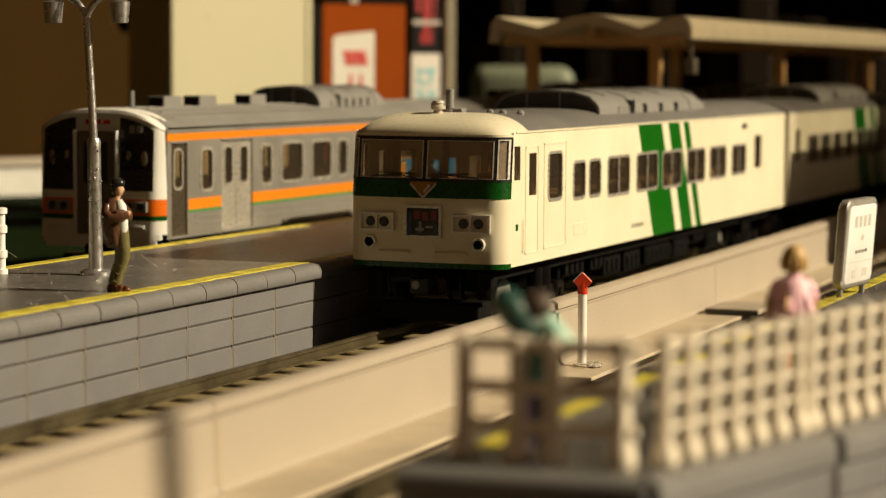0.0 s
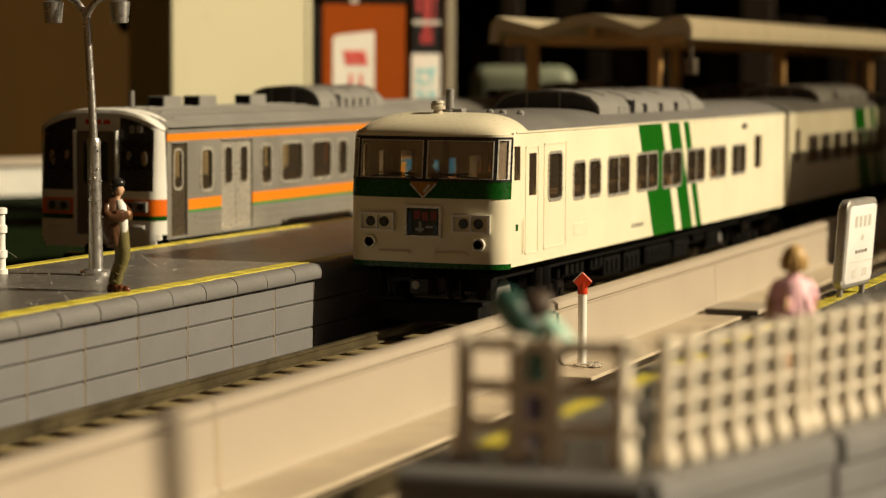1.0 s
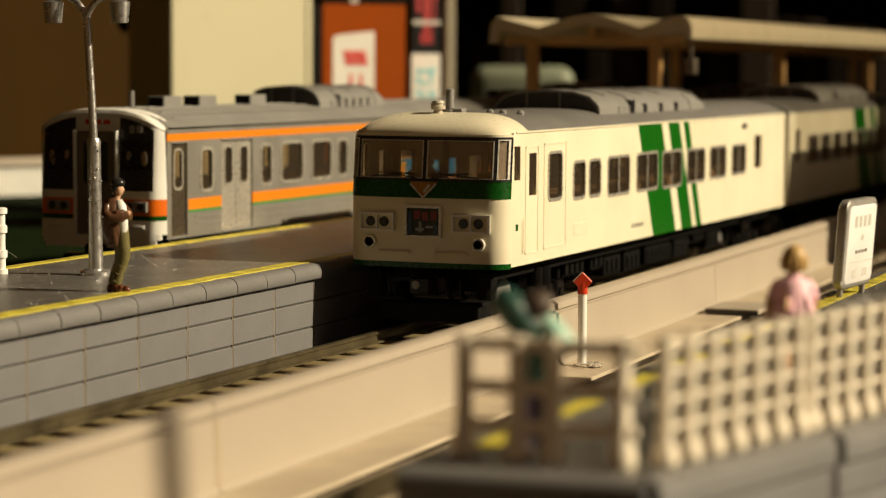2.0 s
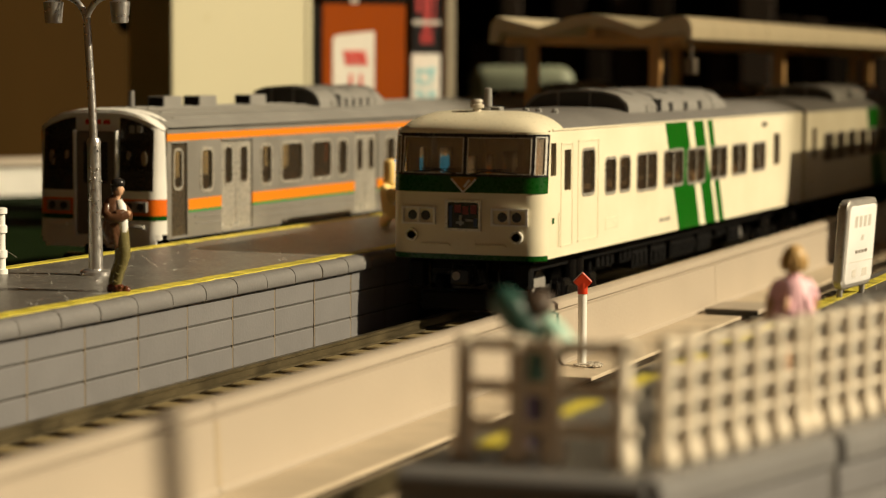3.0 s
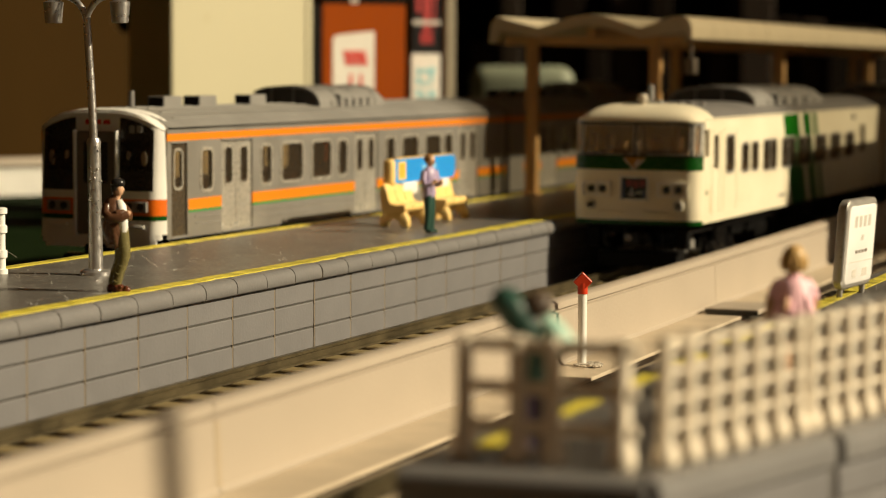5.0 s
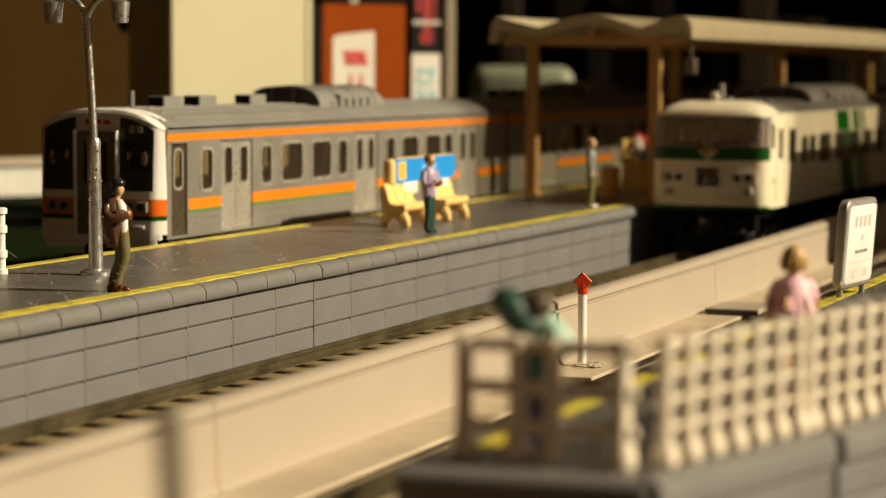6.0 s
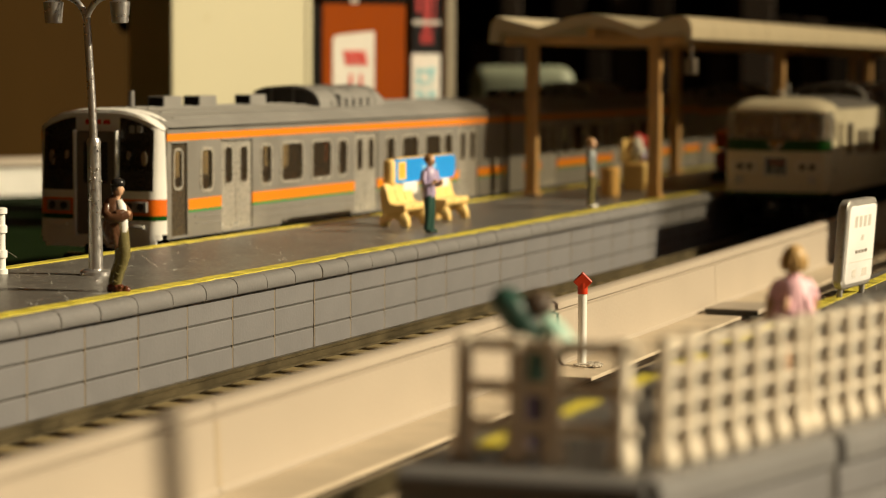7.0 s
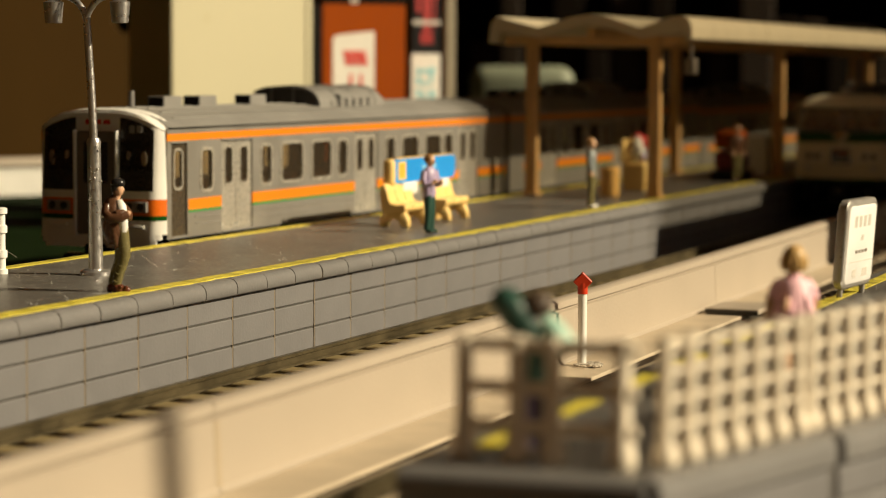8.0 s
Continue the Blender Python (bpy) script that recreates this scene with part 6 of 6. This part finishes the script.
    w = part("white_box", boxed(-2.6, 2.6, -4, 4, 0, 8.4, .5, 3), M["white"], None, smooth=50)
    place(w, -117.5, 478.0, TOP)
    tagged(w, "rounded white vending box on the shaded platform", "box")
    # slab bridging the strip behind the low wall
    s = part("crossing_slab", boxed(0, 7.0, 0, 9.6, 0, .7, .1), M["beige"], None)
    place(s, -78.4, 291.4, -1.7, .5)
    part("edge", boxed(.1, 6.9, -.06, .1, .02, .55), M["joint"], s, "dark slab edge")
    tagged(s, "grey-brown crossing slab lying behind the low wall", "slab")
    # speaker hung below the canopy edge
    t = thing("canopy_speaker", -107.4, 388.0, 31.0, "small dull speaker box hung under the canopy", "speaker")
    part("body", boxed(-.9, .9, -1.2, 1.2, -2.6, 0.2, .2, 2), M["brown_grey"], t, smooth=50)
    part("hanger", boxed(-.2, .2, -.2, .2, .1, 2.8), M["dull_steel"], t)
    # slim unseen pole added on the table, outside the picture, so that its shade crosses the low wall
    t = thing("lamp_stand", 380.0, 243.8, GROUND, "unseen slim grey pole added beside the layout to shadow the low wall", "stand")
    bm = bmesh.new()
    tube(bm, [(0, 0, 0), (0, 0, 1.5), (0, 0, 1.6), (0, 0, 315)], [26, 26, 1.75, 1.75], 20)
    part("pole", bm, M["dull_steel"], t, smooth=40)


# ================= behind the layout =================
def behind(px, depth):
    """A place before the eye: px is the fraction right of the view's axis, depth in mm."""
    a = radians(YAW)
    xc = px * depth
    return math.cos(a) * xc - math.sin(a) * depth, math.sin(a) * xc + math.cos(a) * depth


def drawn_in(ob, k):
    """Brings a thing standing behind the layout closer along the line of sight, keeping its look from the layout's end."""
    e = Matrix.Translation((0, 0, EYE_Z * S))
    ob.matrix_basis = e @ Matrix.Scale(k, 4) @ e.inverted() @ ob.matrix_basis


K_CASE, K_CAB = .55, .76         # how far the cartons and the cabinet are drawn in
LOW_CASE = -(EYE_Z - GROUND) * (1 - K_CASE) / K_CASE      # foot of the cartons on the table
LOW_CAB = -(EYE_Z - GROUND) * (1 - K_CAB) / K_CAB


def build_background():
    # bookcase across the back of the room, coloured near black in place of shade
    x, y = behind(.03, 1080)
    t = thing("bookcase", x, y, GROUND, "wooden bookcase behind the layout, shade put into its near-black colour", "bookcase", rz=YAW)
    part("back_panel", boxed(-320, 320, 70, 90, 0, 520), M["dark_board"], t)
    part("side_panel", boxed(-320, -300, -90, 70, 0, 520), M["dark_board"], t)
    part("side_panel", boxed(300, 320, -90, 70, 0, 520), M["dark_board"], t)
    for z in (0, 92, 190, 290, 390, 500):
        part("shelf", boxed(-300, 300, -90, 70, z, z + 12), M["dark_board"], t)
    # brown cabinet with a round finger hole
    D = 800
    x, y = behind(-.1155, D)
    t = thing("wooden_cabinet", x, y, GROUND, "brown wooden cabinet with a round finger hole", "cabinet", rz=YAW)
    bm = bmesh.new()
    W0, W1, H1 = -150.0, 0.0, 170.0
    cx, cz, r = -14.8, 47.0, 4.6
    ring, sq = [], []
    n = 32
    for k in range(n):
        a = 2 * math.pi * k / n
        ring.append((cx + r * math.cos(a), cz + r * math.sin(a)))
        m = max(abs(math.cos(a)), abs(math.sin(a)))
        sq.append((cx + 12 * math.cos(a) / m, cz + 12 * math.sin(a) / m))
    for yy in (0.0, 9.0):
        a = [bm.verts.new((px, yy, pz)) for px, pz in ring]
        b = [bm.verts.new((px, yy, pz)) for px, pz in sq]
        for k in range(n):
            bm.faces.new((a[k], a[(k + 1) % n], b[(k + 1) % n], b[k]))
    a = [bm.verts.new((px, 0, pz)) for px, pz in ring]
    b = [bm.verts.new((px, 9, pz)) for px, pz in ring]
    for k in range(n):
        bm.faces.new((a[k], a[(k + 1) % n], b[(k + 1) % n], b[k]))
    box(bm, W0, cx - 12, 0, 9, LOW_CAB, H1)
    box(bm, cx + 12, W1, 0, 9, LOW_CAB, H1)
    box(bm, cx - 12, cx + 12, 0, 9, LOW_CAB, cz - 12)
    box(bm, cx - 12, cx + 12, 0, 9, cz + 12, H1)
    bmesh.ops.remove_doubles(bm, verts=bm.verts, dist=.01)
    part("front", bm, M["panel_wood"], t, "brown board with a round hole")
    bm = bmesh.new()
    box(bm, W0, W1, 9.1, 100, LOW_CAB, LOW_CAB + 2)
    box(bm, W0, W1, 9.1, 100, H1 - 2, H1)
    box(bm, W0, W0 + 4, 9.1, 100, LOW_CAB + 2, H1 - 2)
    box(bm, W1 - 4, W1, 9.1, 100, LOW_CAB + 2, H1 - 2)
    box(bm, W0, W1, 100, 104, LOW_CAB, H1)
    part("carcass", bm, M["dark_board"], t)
    drawn_in(t, K_CAB)
    # cream carton in the sun
    x, y = behind(-.1150, 801)
    c = thing("cream_carton", x, y, GROUND, "plain cream carton standing in the sun", "carton", rz=YAW + 42)
    part("body", boxed(0, 60.3, 0, 26, LOW_CASE, 165, .8, 2), M["carton"], c)
    part("edge_strip", boxed(58.0, 60.6, -.5, 1.5, LOW_CASE, 165, .2), M["carton"], c, "raised pale edge strip")
    part("stain", boxed(13.8, 15.6, -.03, .1, 46.5, 49.5), M["carton_stain"], c, "faint brown stain")
    drawn_in(c, K_CASE)
    # rust-orange box with a white label
    x, y = behind(-.0517, 868)
    t = thing("orange_box", x, y, GROUND, "rust-orange cardboard box with a white label", "box", rz=YAW + 24)
    part("body", boxed(.4, 33.4, 0, 24, LOW_CASE, 54.5, .5, 2), M["rust_box"], t)
    part("spine", boxed(-1.6, .35, .6, 24, LOW_CASE, 54.1, .3), M["black"], t, "dark box spine")
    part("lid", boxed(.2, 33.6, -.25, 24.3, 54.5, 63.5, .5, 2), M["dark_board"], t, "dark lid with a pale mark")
    part("mark", boxed(11.2, 14.2, -.4, -.2, 54.7, 56.9, .05), M["pale_print"], t)
    bm = bmesh.new()
    outline = [(4.4, 13.0), (20.9, 13.0), (20.9, 44.2), (20.0, 44.6), (5.8, 43.0), (4.4, 41.8)]
    a = [bm.verts.new((px, -.14, pz)) for px, pz in outline]
    b = [bm.verts.new((px, .05, pz)) for px, pz in outline]
    bm.faces.new(a)
    bm.faces.new(b)
    for i in range(6):
        bm.faces.new((a[i], a[(i + 1) % 6], b[(i + 1) % 6], b[i]))
    lab = part("label", bm, M["paper"], t, "white paper label with a red emblem")
    for k in range(4):
        bm = bmesh.new()
        tube(bm, [(9.2 + k * 2.3, -.24, 37.4), (10.4 + k * 2.3, -.24, 32.0)], .95, 6, squash=.2)
        part("emblem", bm, M["print_red"], lab)
    for k in range(2):
        bm = bmesh.new()
        tube(bm, [(11.6 + k * 3.8, -.22, 29.0), (11.2 + k * 4.1, -.22, 23.0)], [.45, .9], 6, squash=.2)
        part("print", bm, M["print_red"], lab)
    drawn_in(t, K_CASE)
    # upright cases beside it: black with red marks, white and cyan
    x, y = behind(-.0135, 900)
    t = thing("game_case", x, y, GROUND, "black case with red marks and a pale cyan sleeve", "case", rz=YAW + 26)
    part("body", boxed(0, 12.0, 0, 30, LOW_CASE, 75, .3), M["black"], t)
    for a, b, z0, z1 in ((1.6, 3.4, 52, 70), (4.6, 7.6, 42, 72), (8.8, 9.8, 46, 66), (3.4, 8.6, 40.5, 44.5), (6.6, 10.6, 58, 61)):
        part("mark", boxed(a, b, -.15, .1, z0, z1, .05), M["case_red"], t, "dark red mark")
    part("band", boxed(.2, 11.8, -.2, .1, 47.6, 49.2), M["pale_print"], t, "thin pale band")
    sl = part("sleeve", boxed(-.4, 11.6, -.6, .3, 17, 36.5, .1), M["paper"], t, "white sleeve with cyan print")
    rng = random.Random(12)
    for k in range(9):
        u0, z0 = 1.6 + 2.7 * (k % 3), 20.0 + 4.6 * (k // 3) + rng.uniform(-.6, .6)
        part("print", boxed(u0, u0 + rng.uniform(1.2, 2.3), -.75, -.55, z0, z0 + rng.uniform(1.6, 3.6)), M["cyan"], sl)
    drawn_in(t, K_CASE)
    x, y = behind(.0005, 885)
    p = part("pale_upright", boxed(.4, 4.0, 0, 3, LOW_CASE, 180, .2), M["pale_wood"], None)
    place(p, x, y, GROUND, YAW + 20)
    tagged(p, "pale wooden upright at the shelf front", "upright")
    drawn_in(p, K_CASE)
    # pale green rounded model building, mostly hidden
    x, y = behind(.0115, 640)
    g = part("model_building", boxed(0, 28, 0, 24, 0, 32.0, 4.0, 4), M["pale_green"], None, smooth=50)
    place(g, x, y, GROUND, YAW)
    tagged(g, "pale green rounded model building in shade", "model building")
    # dim uprights and boxes in the dark right part, mostly in the shade-dark board colour
    rng = random.Random(8)
    px = .012
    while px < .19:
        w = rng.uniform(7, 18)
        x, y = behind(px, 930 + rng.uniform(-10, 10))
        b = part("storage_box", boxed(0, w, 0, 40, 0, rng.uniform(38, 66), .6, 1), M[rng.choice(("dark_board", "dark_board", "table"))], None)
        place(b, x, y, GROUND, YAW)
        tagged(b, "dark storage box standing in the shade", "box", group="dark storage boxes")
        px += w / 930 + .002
    # white ribbed fence with a beige cap beyond the mat
    x, y = behind(-.167, 560)
    t = thing("ribbed_wall", x, y, GROUND, "white ribbed model wall with a beige cap", "model wall", rz=YAW + 38)
    bm = bmesh.new()
    ribs = []
    for k in range(60):
        ribs += [(-45 + k * 1.25, 0.0), (-45 + k * 1.25 + .75, 0.0), (-45 + k * 1.25 + .85, .3), (-45 + k * 1.25 + 1.15, .3)]
    prism(bm, ribs + [(ribs[-1][0], 1.6), (-45, 1.6)], 0.0, 7.6)
    part("panel", bm, M["white"], t, "white ribbed panel")
    part("cap", boxed(-45.5, 30.5, -.8, 5.5, 7.6, 9.6, .4, 2), M["beige"], t, "beige rounded cap", smooth=50)


build_lamp_post()
build_white_railing()
build_man()
figurine(-116.0, 290.6, TOP, 10.4, "painted woman figure in lilac with dark hair", 75, "lilac", "forest", "hair_brown", "forest", "hold", inner="lilac", bag="plum", stance=.36)
figurine(-113.8, 353.4, TOP, 11.0, "painted man figure in grey shirt with white shoes", 100, "grey_cloth", "olive", "hair_brown", "white", "down", stance=.4)
build_girl()
build_stooping_figure()
figurine(-114.5, 448.0, TOP, 11.0, "painted figure in brown clothes in canopy shade", 60, "brown", "olive", "hair_brown", "shoe", "down")
build_bench(-124.2, 297.2, "tan moulded platform bench below the blue name board")
build_bench(-124.2, 312.6, "tan moulded platform bench below the blue name board")
build_name_board()
build_marker_post()
build_notice_board()
build_small_goods()
build_background()

# ---- pieces of the platforms and track, last ----
build_platform_pieces(island)
build_sleepers(track_a, 104.6 + 2.73, 5.47, 90)


# ================= movement =================
DRIVE = [(0.0, 0.0), (1.7, 0.0), (2.15, 0.0), (2.45, 1.6), (2.8, 7.3), (3.0, 12.5), (3.5, 28.1), (4.0, 44.6), (4.5, 61.9), (5.0, 80.6), (5.5, 100.2),
         (6.0, 120.8), (6.5, 142.8), (7.0, 166.6), (7.5, 192.5), (8.0, 221.5)]


def motions():
    for car, y in zip(express, (242.9, 378.9, 511.9)):
        walk(car, [(t, pose(EX * S, (y + d) * S, 0)) for t, d in DRIVE])


motions()
